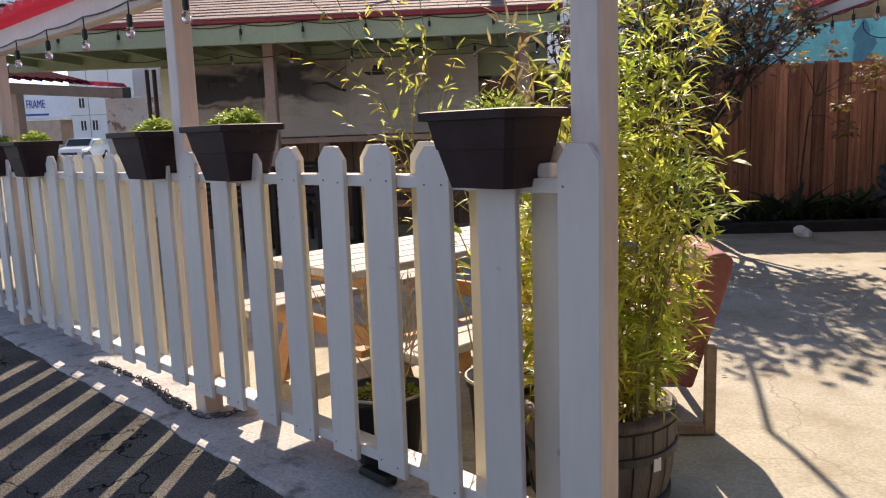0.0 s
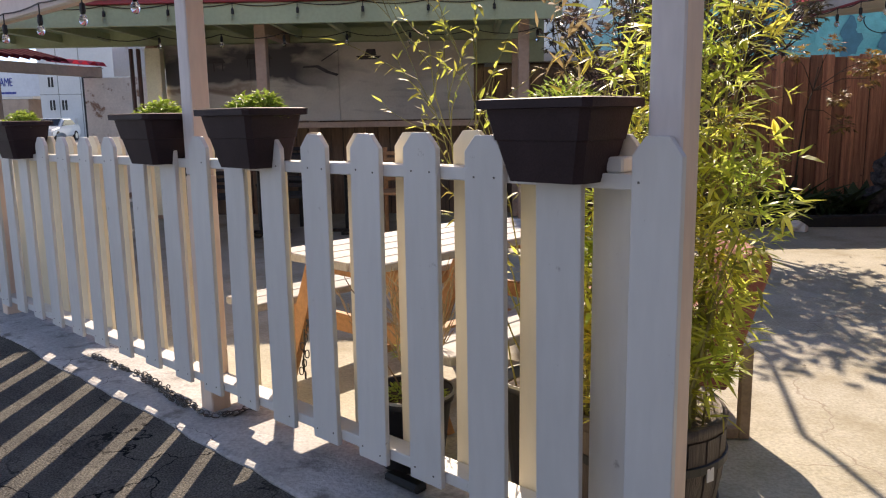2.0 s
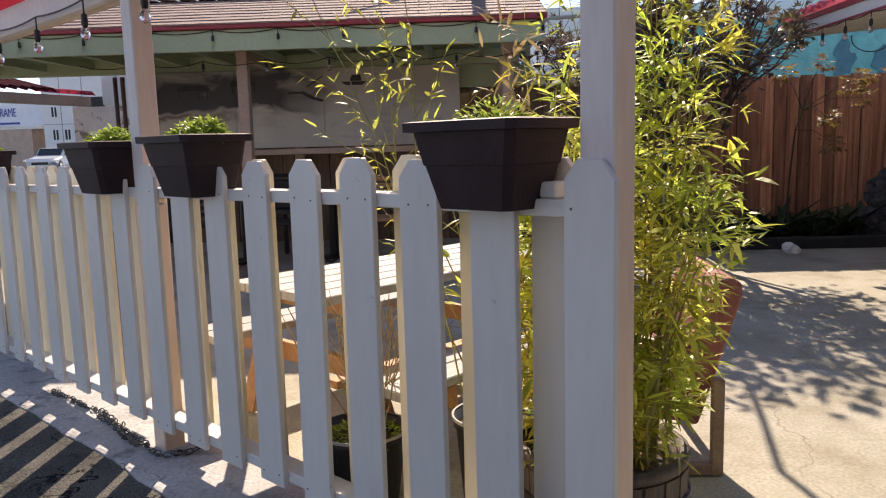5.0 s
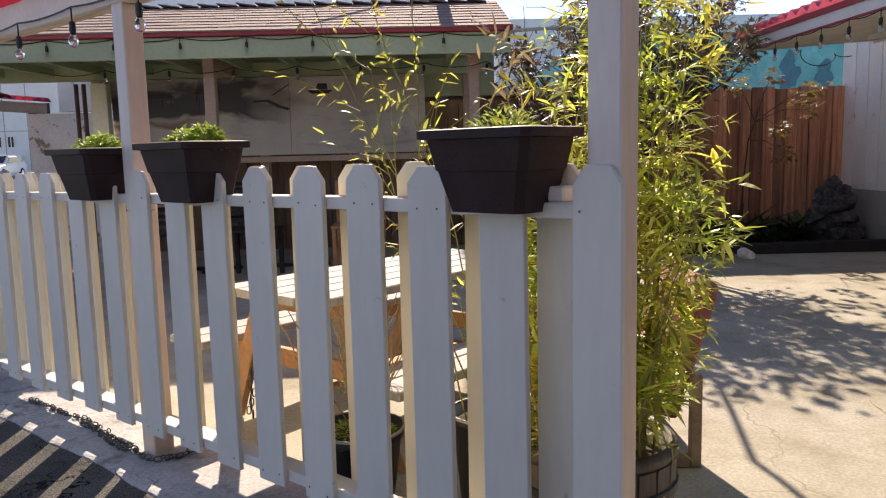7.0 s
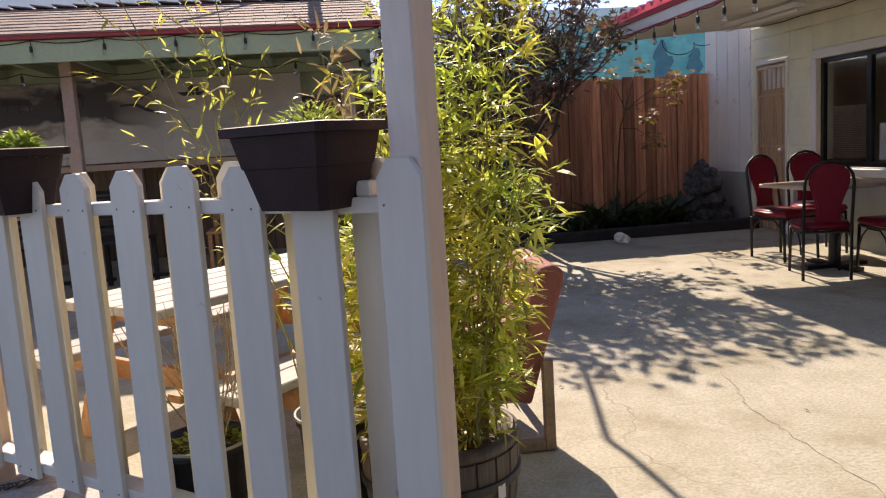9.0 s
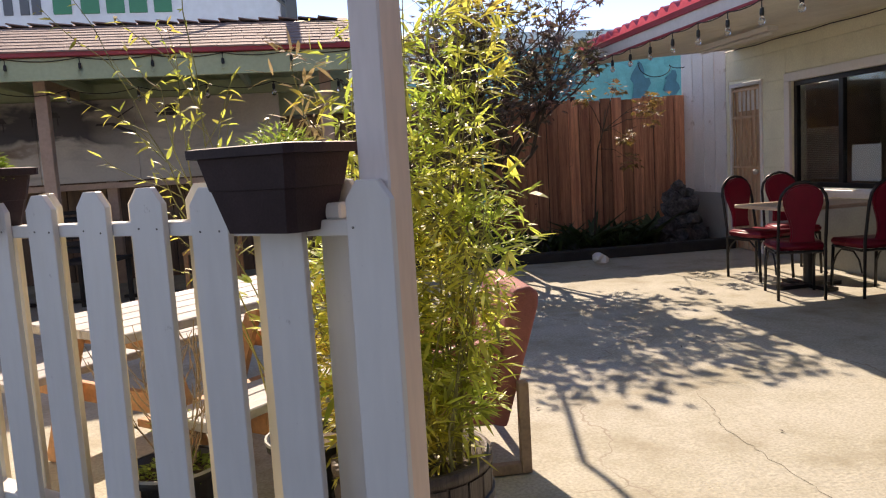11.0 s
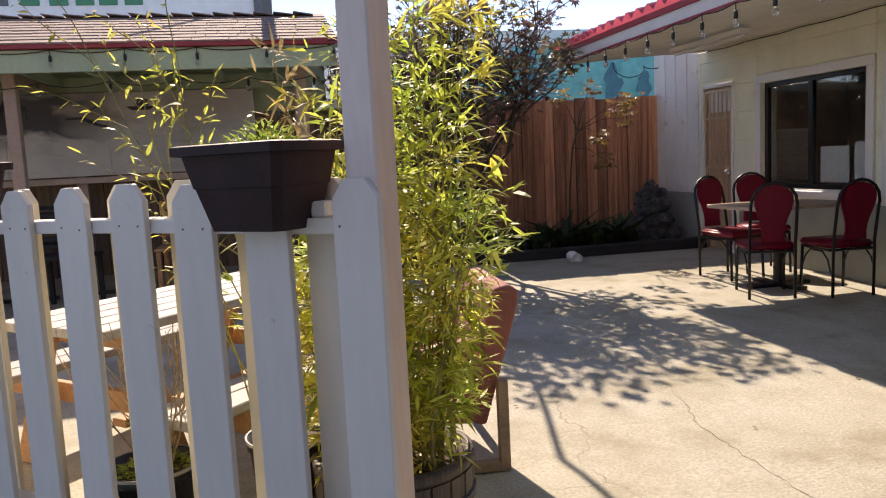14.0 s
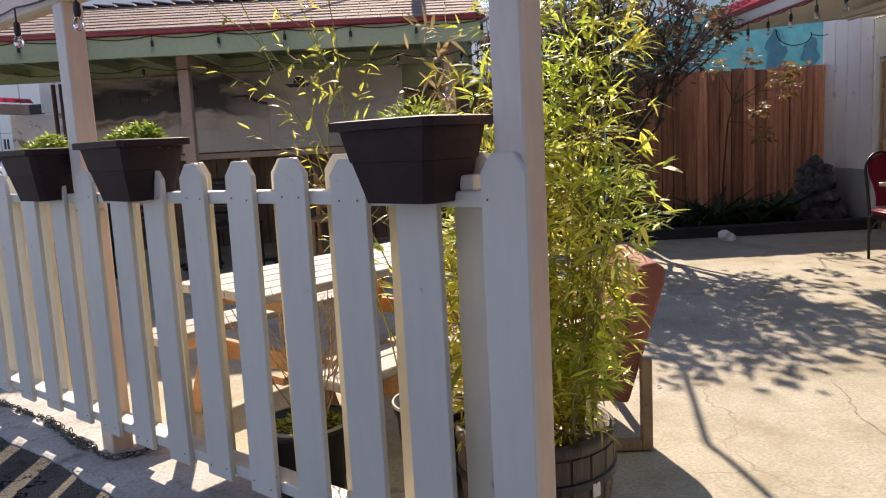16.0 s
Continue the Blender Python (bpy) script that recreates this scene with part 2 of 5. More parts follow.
def mural_picture(m):
    """A faded landscape: a dark shore along the upper part that thins out to one side, and drifting washes below it."""
    t = m.node_tree
    b = t.nodes["Principled BSDF"]
    last = b.inputs["Base Color"].links[0].from_socket
    co = t.nodes.new("ShaderNodeTexCoord")
    sp = t.nodes.new("ShaderNodeSeparateXYZ")
    t.links.new(co.outputs["Object"], sp.inputs[0])

    def noise_of(scale, stretch, shift):
        mp = t.nodes.new("ShaderNodeMapping")
        mp.inputs["Scale"].default_value, mp.inputs["Location"].default_value = stretch, shift
        nz = t.nodes.new("ShaderNodeTexNoise")
        nz.inputs["Scale"].default_value, nz.inputs["Detail"].default_value, nz.inputs["Distortion"].default_value = scale, 6.0, 0.5
        t.links.new(co.outputs["Object"], mp.inputs[0])
        t.links.new(mp.outputs[0], nz.inputs["Vector"])
        return nz.outputs[0]

    def ranged(socket, lo, hi, a=0.0, z=1.0):
        rg = t.nodes.new("ShaderNodeMapRange")
        for k, v in zip((1, 2, 3, 4), (lo, hi, a, z)):
            rg.inputs[k].default_value = v
        t.links.new(socket, rg.inputs[0])
        return rg.outputs[0]

    def calc(op, x, y):
        n = t.nodes.new("ShaderNodeMath")
        n.operation = op
        for k, v in enumerate((x, y)):
            if isinstance(v, (int, float)):
                n.inputs[k].default_value = v
            else:
                t.links.new(v, n.inputs[k])
        return n.outputs[0]

    def wash(mask, colour):
        nonlocal last
        mx = t.nodes.new("ShaderNodeMix")
        mx.data_type = "RGBA"
        mx.inputs[7].default_value = (*colour, 1)
        t.links.new(mask, mx.inputs[0])
        t.links.new(last, mx.inputs[6])
        last = mx.outputs[2]

    wobble = calc("MULTIPLY", calc("SUBTRACT", noise_of(2.2, (0.8, 1, 1.6), (3, 0, 1)), 0.5), 0.7)
    height = calc("ADD", sp.outputs["Z"], wobble)
    wash(ranged(noise_of(1.1, (0.6, 1, 2.0), (2, 0, 5)), 0.52, 0.75, 0.0, 0.7), (0.62, 0.59, 0.53))
    wash(ranged(noise_of(2.7, (0.6, 1, 2.4), (7, 0, 2)), 0.55, 0.70, 0.0, 0.55), (0.20, 0.19, 0.19))
    side = ranged(calc("ADD", sp.outputs["X"], wobble), -2.05, -1.35, 1.0, 0.0)
    shore = calc("MULTIPLY", ranged(height, 1.68, 1.76), ranged(height, 2.0, 2.10, 1.0, 0.35))
    wash(calc("MULTIPLY", calc("MULTIPLY", shore, side), 0.92), (0.035, 0.036, 0.048))
    rust = calc("MULTIPLY", ranged(height, 1.55, 1.61), ranged(height, 1.64, 1.70, 1.0, 0.0))
    wash(calc("MULTIPLY", calc("MULTIPLY", rust, ranged(sp.outputs["X"], -2.9, -2.3, 1.0, 0.0)), 0.75), (0.12, 0.065, 0.045))
    t.links.new(last, b.inputs["Base Color"])


mural_picture(M_MURAL)
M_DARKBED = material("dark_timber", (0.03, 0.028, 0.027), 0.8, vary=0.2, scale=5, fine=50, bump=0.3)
M_EARTH = material("bare_ground", (0.30, 0.28, 0.25), 0.95, vary=0.2, scale=0.6, fine=30, bump=0.3)
M_BLACK = material("black_rubber_cable", (0.012, 0.012, 0.012), 0.5, vary=0.1, bump=0)
M_STEEL = material("rusted_chain_steel", (0.16, 0.15, 0.14), 0.45, metal=0.8, vary=0.2, scale=30, fine=120, bump=0.2)
M_WHITEWALL = material("white_wall_paint", (0.7, 0.7, 0.69), 0.7, vary=0.04, scale=0.8, fine=10, bump=0.05)
M_PEEL = material("peeling_wall_paint", (0.82, 0.75, 0.71), 0.8, vary=0.08, scale=3, fine=30, bump=0.2, stain=(3.5, (0.30, 0.18, 0.13), 0.56, 0.62))
M_TEAL = material("teal_mural_paint", (0.05, 0.33, 0.36), 0.6, vary=0.1, scale=2, fine=30, bump=0.1, tint=(0.12, 0.42, 0.45))
M_SIGN = material("sign_face", (0.72, 0.75, 0.80), 0.5, vary=0.05, scale=0.5, fine=6, bump=0)
M_GREENINK = material("green_ink", (0.03, 0.22, 0.12), 0.5, vary=0.04, bump=0)
M_BLUEINK = material("blue_ink", (0.03, 0.06, 0.32), 0.5, vary=0.04, bump=0)
M_GREYINK = material("grey_ink", (0.10, 0.11, 0.13), 0.5, vary=0.04, bump=0)
M_CARPAINT = material("silver_car_paint", (0.50, 0.54, 0.58), 0.35, metal=0.1, vary=0.03, scale=2, fine=40, bump=0)
M_TYRE = material("tyre_rubber", (0.02, 0.02, 0.02), 0.8, vary=0.1, bump=0.1)
M_PAPER = material("white_paper", (0.8, 0.79, 0.76), 0.7, vary=0.03, scale=5, fine=30, bump=0.05)
M_DOORWOOD = material("door_wood", (0.64, 0.44, 0.28), 0.6, vary=0.08, scale=5, fine=50, bump=0.1, stretch=(3, 3, 0.3), tint=(0.54, 0.35, 0.21))
M_ALU = material("pale_metal", (0.62, 0.6, 0.56), 0.35, metal=0.7, vary=0.05, bump=0.03)
M_ROCK = material("dark_rock", (0.028, 0.030, 0.037), 0.75, vary=0.45, scale=9, fine=40, bump=1.0, tint=(0.11, 0.11, 0.115))
M_INTERIOR = material("dim_room_paint", (0.78, 0.68, 0.58), 0.8, vary=0.05, bump=0)
M_BLIND = material("blind_slat", (0.35, 0.28, 0.22), 0.6, vary=0.05, bump=0)


def glassy(name, colour, rough, alpha=None):
    m = bpy.data.materials.new(name)
    m.use_nodes = True
    b = m.node_tree.nodes["Principled BSDF"]
    b.inputs["Base Color"].default_value = (*colour, 1)
    b.inputs["Roughness"].default_value = rough
    b.inputs["Transmission Weight"].default_value = 1.0
    b.inputs["IOR"].default_value = 1.45
    return m


M_GLASS = glassy("window_glass", (0.86, 0.88, 0.87), 0.0)
M_BULB = glassy("bulb_glass", (0.95, 0.95, 0.95), 0.02)


# ---- building helpers ----
G0, GX, GY = -0.12, -0.004, 0.024
def gz(x, y):
    """The ground's height: a gentle fall towards the street, steeper along the far end of the fence."""
    u, v = x + 0.305, y - 2.942
    s, n = 0.7415 * u - 0.6710 * v, 0.6710 * u + 0.7415 * v
    sink = 0.021 * min(max(-0.6 - s, 0.0), 6.0) * min(max((2.6 - n) / 2.2, 0.0), 1.0)
    return G0 + GX * min(max(x, -7.0), 7.0) + GY * min(max(y, -4.0), 24.0) - sink


ALONG, INTO, FENCE_O = Vector((0.7415, -0.6710, 0)), Vector((0.6710, 0.7415, 0)), Vector((-0.305, 2.942, 0))
FENCE = Matrix.Translation(FENCE_O) @ Matrix(((ALONG.x, INTO.x, 0, 0), (ALONG.y, INTO.y, 0, 0), (0, 0, 1, 0), (0, 0, 0, 1)))


def fp(s, n, z=0.0):
    """A point of the fence's own frame: s along it, n towards the patio."""
    return FENCE_O + ALONG * s + INTO * n + Vector((0, 0, z))


def box(bm, x0, x1, y0, y1, z0, z1, m=None):
    r = bmesh.ops.create_cube(bm, size=1.0)["verts"]
    for v in r:
        v.co = Vector(((x0 + x1) / 2 + v.co.x * (x1 - x0), (y0 + y1) / 2 + v.co.y * (y1 - y0), (z0 + z1) / 2 + v.co.z * (z1 - z0)))
        if m is not None:
            v.co = m @ v.co
    return r


def bevel(bm, w, seg=1):
    bmesh.ops.bevel(bm, geom=bm.edges[:], offset=w, segments=seg, affect="EDGES", profile=0.6)
    return bm


def bbox(x0, x1, y0, y1, z0, z1, w=0.004, m=None, seg=1):
    bm = bmesh.new()
    box(bm, x0, x1, y0, y1, z0, z1)
    if w:
        bevel(bm, w, seg)
    if m is not None:
        bm.transform(m)
    return bm


def prism(bm, points, depth, m=None):
    """An outline in x and z, given thickness along y from 0 to depth."""
    a = [bm.verts.new((x, 0, z)) for x, z in points]
    b = [bm.verts.new((x, depth, z)) for x, z in points]
    bm.faces.new(a)
    bm.faces.new(b[::-1])
    k = len(points)
    for i in range(k):
        bm.faces.new((a[i], b[i], b[(i + 1) % k], a[(i + 1) % k]))
    bmesh.ops.recalc_face_normals(bm, faces=bm.faces[:])
    if m is not None:
        for v in a + b:
            v.co = m @ v.co


def lathe(bm, rings, seg=24, m=None, cap=True):
    """Rings of (radius, height) turned round z."""
    prev, first = None, None
    for r, z in rings:
        ring = [bm.verts.new((r * math.cos(2 * math.pi * i / seg), r * math.sin(2 * math.pi * i / seg), z)) for i in range(seg)]
        if prev:
            for i in range(seg):
                bm.faces.new((prev[i], prev[(i + 1) % seg], ring[(i + 1) % seg], ring[i]))
        else:
            first = ring
        prev = ring
    if cap:
        bm.faces.new(first[::-1])
        bm.faces.new(prev)
    if m is not None:
        bm.transform(m)
    return bm


def tube(bm, pts, r, seg=6, r1=None, close=True):
    """A round bar along points, with radius r at its start and r1 at its end."""
    r1 = r if r1 is None else r1
    pts = [Vector(p) for p in pts]
    prev = None
    side = None
    for i, p in enumerate(pts):
        d = (pts[min(i + 1, len(pts) - 1)] - pts[max(i - 1, 0)]).normalized()
        if side is None:
            side = d.cross(Vector((0.3, 0.2, 1)) if abs(d.z) < 0.9 else Vector((1, 0.1, 0))).normalized()
        side = (side - d * side.dot(d)).normalized()
        up = d.cross(side)
        rr = r + (r1 - r) * i / max(1, len(pts) - 1)
        ring = [bm.verts.new(p + (side * math.cos(2 * math.pi * k / seg) + up * math.sin(2 * math.pi * k / seg)) * rr) for k in range(seg)]
        if prev:
            for k in range(seg):
                bm.faces.new((prev[k], prev[(k + 1) % seg], ring[(k + 1) % seg], ring[k]))
        elif close:
            bm.faces.new(ring[::-1])
        prev = ring
    if close:
        bm.faces.new(prev)
    return bm


def mesh(name, bm, smooth=False):
    d = bpy.data.meshes.new(name)
    bmesh.ops.recalc_face_normals(bm, faces=bm.faces[:]) if len(bm.faces) < 4000 else None
    bm.to_mesh(d)
    bm.free()
    if smooth:
        d.polygons.foreach_set("use_smooth", [True] * len(d.polygons))
    return d


def part(name, bm, mat, parent=None, label="", smooth=False):
    d = mesh(name, bm, smooth)
    d.materials.append(mat)
    ob = new(name, d)
    if parent is not None:
        ob.parent = parent
    if label:
        ob["label"] = label
    return ob


def thing(name, label, category, at=None, group="", kind=""):
    ob = new(name)
    ob.empty_display_size = 0.1
    if at is not None:
        ob.matrix_basis = at if isinstance(at, Matrix) else Matrix.Translation(at)
    return tagged(ob, label, category, group, kind)


def setting(name, bm, mat, label, category, smooth=False):
    return tagged(part(name, bm, mat, smooth=smooth), label, category, kind="structure")


def shared(name, data, parent, m):
    """One more piece on a mesh that others share."""
    ob = new(name, data)
    ob.parent = parent
    ob.matrix_basis = m
    return ob

# ---- ground ----
def sheet(name, xs, ys, mat, label, category, lift=0.0, keep=None, thick=0.0):
    bm = bmesh.new()
    grid = [[bm.verts.new((x, y, gz(x, y) + lift)) for y in ys] for x in xs]
    for i in range(len(xs) - 1):
        for j in range(len(ys) - 1):
            if keep is None or keep((xs[i] + xs[i + 1]) / 2, (ys[j] + ys[j + 1]) / 2):
                bm.faces.new((grid[i][j], grid[i + 1][j], grid[i + 1][j + 1], grid[i][j + 1]))
    return setting(name, bm, mat, label, category)


sheet("ground", [-1500, -200, -40, -12, -7, -3, 0, 3, 7, 14, 40, 200, 1500], [-1500, -100, -20, -4, 0, 4, 8, 11, 16, 24, 34, 60, 200, 1500], M_EARTH, "bare ground around the patio and the street", "ground", -0.30)
EDGE = -0.20
bm = bmesh.new()
ss = [-9 + 0.15 * i for i in range(144)]


def edge(s):
    """Where the concrete strip ends and the asphalt begins: a ragged line along the fence."""
    return EDGE + 0.007 * math.sin(3.1 * s) + 0.008 * math.sin(7.7 * s + 1) + 0.006 * math.sin(23 * s)



rows = []
for s in ss:
    e = edge(s)
    rows.append([bm.verts.new(Vector((*fp(s, n).xy, gz(*fp(s, n).xy) + dz))) for n, dz in ((-9, -0.02), (-3, -0.016), (-1, -0.012), (e, -0.010))])
for a, b in zip(rows, rows[1:]):
    for k in range(3):
        bm.faces.new((a[k], a[k + 1], b[k + 1], b[k]))
setting("road", bm, M_ASPHALT, "cracked dark asphalt lot along the white fence", "asphalt")
bm = bmesh.new()
rows = []
for s in ss:
    e = edge(s)
    rows.append([bm.verts.new(Vector((*fp(s, n).xy, gz(*fp(s, n).xy) + dz))) for n, dz in ((e, -0.05), (e + 0.004, -0.004), (e + 0.02, 0), (0.13, 0), (0.30, 0))])
for a, b in zip(rows, rows[1:]):
    for k in range(4):
        bm.faces.new((a[k], a[k + 1], b[k + 1], b[k]))
setting("kerb", bm, M_STRIP, "stained grey concrete strip under the picket fence", "concrete strip")
bm = bmesh.new()
rows = [[bm.verts.new(Vector((*fp(s, n).xy, gz(*fp(s, n).xy)))) for n in (0.303, 0.8, 1.5, 3, 5, 8, 12, 17)] for s in ss]
for a, b in zip(rows, rows[1:]):
    for k in range(7):
        bm.faces.new((a[k], a[k + 1], b[k + 1], b[k]))
setting("pavement", bm, M_CONCRETE, "sunlit worn concrete patio slab with fine cracks", "patio")

# ---- restaurant building ----
WX = 5.03
DOOR = (8.21, 8.84, -0.02, 1.93)
WIN1 = (6.26, 7.71, 0.80, 1.85)
WIN2 = (4.45, 5.99, 0.77, 1.86)


def wall_with_holes(name, x0, x1, y0, y1, z0, z1, holes, mat, label):
    """A wall along y; holes as (y0, y1, z0, z1)."""
    bm = bmesh.new()
    ycuts = sorted({y0, y1, *(h[0] for h in holes), *(h[1] for h in holes)})
    for a, b in zip(ycuts, ycuts[1:]):
        mine = sorted((h[2], h[3]) for h in holes if h[0] <= a + 1e-6 and h[1] >= b - 1e-6)
        z = z0
        for lo, hi in mine:
            if lo > z + 1e-6:
                box(bm, x0, x1, a, b, z, lo)
            z = hi
        if z < z1:
            box(bm, x0, x1, a, b, z, z1)
    bmesh.ops.remove_doubles(bm, verts=bm.verts[:], dist=1e-5)
    return setting(name, bm, mat, label, "wall")


wall_with_holes("wall_east", WX, WX + 0.16, -6.0, 8.93, -0.3, 2.6, [DOOR, WIN1, WIN2], M_STUCCO, "pale yellow-green painted board wall of the restaurant")
wall_with_holes("wall_east_end", WX - 0.012, WX + 0.16, 8.93, 9.98, -0.3, 2.6, [], M_PANEL, "pale grey painted plywood wall beside the door")


def window_unit(name, y0, y1, z0, z1, split, label):
    """A sliding window in the wall: white trim proud of it, dark frame, two panes, a dim room behind."""
    w = thing(name, label, "window", kind="structure")
    t = 0.085
    for nm, a, b, c, d in (("trim", y0 - t, y1 + t, z1, z1 + t), ("trim", y0 - t, y1 + t, z0 - t, z0), ("trim", y0 - t, y0, z0, z1), ("trim", y1, y1 + t, z0, z1)):
        part(nm, bbox(WX - 0.035, WX - 0.002, a, b, c, d, 0.004), M_WINFRAME, w)
    part("window_sill", bbox(WX - 0.07, WX - 0.036, y0 - t, y1 + t, z0 - 0.05, z0 - 0.015, 0.004), M_WINFRAME, w)
    f = 0.045
    for a, b, c, d in ((y0, y1, z1 - f, z1), (y0, y1, z0, z0 + f), (y0, y0 + f, z0 + f, z1 - f), (y1 - f, y1, z0 + f, z1 - f), (split - 0.03, split + 0.03, z0 + f, z1 - f)):
        part("window_frame", bbox(WX + 0.02, WX + 0.07, a, b, c, d, 0.003), M_DARKMETAL, w)
    for a, b, x in ((y0 + f, split - 0.03, 0.045), (split + 0.03, y1 - f, 0.045)):
        ob = part("pane", bbox(WX + x, WX + x + 0.006, a, b, z0 + f, z1 - f, 0), M_GLASS, w)
        ob.visible_shadow = False
    return w


w1 = window_unit("window_1", *WIN1, 7.02, "white-trimmed sliding window with dark panes and a blind")
w2 = window_unit("window_2", *WIN2, 5.05, "white-trimmed sliding window with dark panes")
# dim room behind the panes
bm = bmesh.new()
box(bm, 7.6, 7.7, 3.5, 9.6, -0.1, 2.5)
box(bm, 5.2, 7.7, 3.4, 3.5, -0.1, 2.5)
box(bm, 5.2, 7.7, 9.6, 9.7, -0.1, 2.5)
box(bm, 5.2, 7.7, 3.4, 9.7, -0.2, -0.1)
box(bm, 5.2, 7.7, 3.4, 9.7, 2.5, 2.56)
setting("wall_room", bm, M_INTERIOR, "dim brown dining room seen through the windows", "room")

# grey base band and lap joints of the wall
for a, b in ((-6.0, 8.12),):
    setting("baseboard", bbox(WX - 0.006, WX - 0.001, a, b, -0.2, 0.70, 0), M_GREYBASE, "grey painted base of the restaurant wall", "wall base")
setting("baseboard_end", bbox(WX - 0.018, WX - 0.013, 8.93, 9.97, -0.2, 0.70, 0), M_GREYBASE, "grey painted base of the end wall", "wall base")

# eave, soffit, roof
EX, EY, EZ = 3.18, 8.70, 2.17
setting("fascia_trim", bbox(EX - 0.03, EX, -6, EY, EZ, EZ + 0.13, 0.004), M_WHITEBEAM, "pale fascia board along the eave", "fascia")
setting("eave_trim", bbox(EX - 0.045, EX - 0.031, -6, EY + 0.02, EZ + 0.105, EZ + 0.155, 0.003), M_REDTRIM, "red painted upper edge of the fascia", "fascia")
setting("eave_lower_trim", bbox(EX - 0.04, EX - 0.031, -6, EY + 0.02, EZ - 0.006, EZ + 0.016, 0.002), M_REDTRIM, "thin red lower edge of the fascia", "fascia")
bm = bmesh.new()
prism(bm, [(EX, EZ + 0.02), (WX, EZ + 0.16), (WX, EZ + 0.20), (EX, EZ + 0.06)], EY + 6, Matrix.Translation((0, -6, 0)))
setting("ceiling", bm, M_SOFFIT, "cream painted plywood soffit under the eave", "soffit")
bm = bmesh.new()
prism(bm, [(EX, EZ + 0.10), (WX + 3, EZ + 0.95), (WX + 3, EZ + 0.98), (EX, EZ + 0.13)], EY + 6, Matrix.Translation((0, -6, 0)))
prism(bm, [(EX + 0.02, EZ + 0.04), (WX + 3, EZ + 0.3), (WX + 3, EZ + 0.95), (EX + 0.02, EZ + 0.10)], 0.03, Matrix.Translation((0, EY - 0.03, 0)))
setting("roof_deck", bm, M_WHITEBEAM, "white painted roof deck and gable end", "roof")


def corrugated(bm, x0, x1, z0, z1, y0, y1, pitch, amp, thick=0.004, per=6):
    """Waves along y, running up from x0 at z0 to x1 at z1."""
    k = int((y1 - y0) / pitch * per)
    top = []
    for i in range(k + 1):
        y = y0 + (y1 - y0) * i / k
        h = amp * abs(math.sin(math.pi * (y - y0) / pitch))
        top.append([bm.verts.new((x, y, z + h + d)) for x, z, d in ((x0, z0, 0), (x0, z0, thick), (x1, z1, thick))])
    for a, b in zip(top, top[1:]):
        bm.faces.new((a[0], b[0], b[1], a[1]))
        bm.faces.new((a[1], b[1], b[2], a[2]))


bm = bmesh.new()
corrugated(bm, EX - 0.055, WX + 3, EZ + 0.155, EZ + 1.02, -6, EY + 0.05, 0.19, 0.075)
setting("roof_east", bm, M_PINKTILE, "red wavy plastic roofing sheets over the eave", "roof")

# security door
d = thing("door_1", "tan wooden door behind a white scrolled security grille", "door", (WX, DOOR[0], 0), kind="structure")
part("leaf", bbox(0.03, 0.07, 0.04, 0.59, 0.0, 1.89, 0.004), M_DOORWOOD, d)
for a, b, c, e in ((0.0, 0.04, 0, 1.93), (0.59, 0.63, 0, 1.93), (0.04, 0.59, 1.89, 1.93)):
    part("door_frame", bbox(-0.02, 0.09, a, b, c, e, 0.004), M_PANEL, d)
bm = bmesh.new()
for i in range(7):
    y = 0.06 + 0.51 * i / 6
    box(bm, -0.008, 0.006, y - 0.006, y + 0.006, 0.03, 1.87)
for z in (0.05, 0.6, 1.0, 1.55, 1.85):
    box(bm, -0.012, -0.0085, 0.05, 0.58, z - 0.012, z + 0.012)
for y in (0.2, 0.32, 0.44):
    for sgn in (1, -1):
        tube(bm, [(-0.014, y + sgn * 0.05 * math.sin(a) * (1 - a / 9), 1.0 + 0.045 * a) for a in [0.4 * k for k in range(12)]], 0.006, 5)
part("grille", bm, M_TANIRON, d, "tan scrolled iron grille")
part("door_light", bbox(0.018, 0.0295, 0.10, 0.53, 1.62, 1.84, 0.002), M_PAPER, d, "pale glazed top light")
part("handle", lathe(bmesh.new(), [(0.02, 0), (0.03, 0.02), (0.028, 0.045), (0.012, 0.055)], 12, Matrix.Translation((-0.02, 0.075, 0.95)) @ Matrix.Rotation(radians(-90), 4, "Y")), M_ALU, d)

# ---- back fence ----
BY = 9.92
rnd = random.Random(5)


def board_fence(name, x0, x1, y, z1, mat, label, w=0.142):
    f = thing(name, label, "fence", (0, 0, 0), kind="structure")
    part("rail", bbox(x0, x1, y + 0.03, y + 0.07, 0.5, 0.59, 0.004), mat, f)
    part("rail", bbox(x0, x1, y + 0.03, y + 0.07, z1 - 0.35, z1 - 0.26, 0.004), mat, f)
    # Dark sheet added to blacken the board gaps and stop light through them.
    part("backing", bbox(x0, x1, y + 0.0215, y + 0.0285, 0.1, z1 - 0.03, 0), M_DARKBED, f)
    d0 = mesh("board", bbox(-w / 2 + 0.0035, w / 2 - 0.0035, 0, 0.02, 0, z1 - 0.1, 0.004))
    d0.materials.append(mat)
    k = int((x1 - x0) / w)
    for i in range(k):
        shared("board", d0, f, pose(x1 - w * (i + 0.5), y + rnd.uniform(-0.012, 0.0), 0.1 + rnd.uniform(-0.018, 0.014), 0, rnd.uniform(-0.1, 0.1), 0))
    return f


board_fence("fence_red", 2.36, 5.015, BY, 1.92, M_REDWOOD, "tall red-brown redwood board fence behind the planting bed")
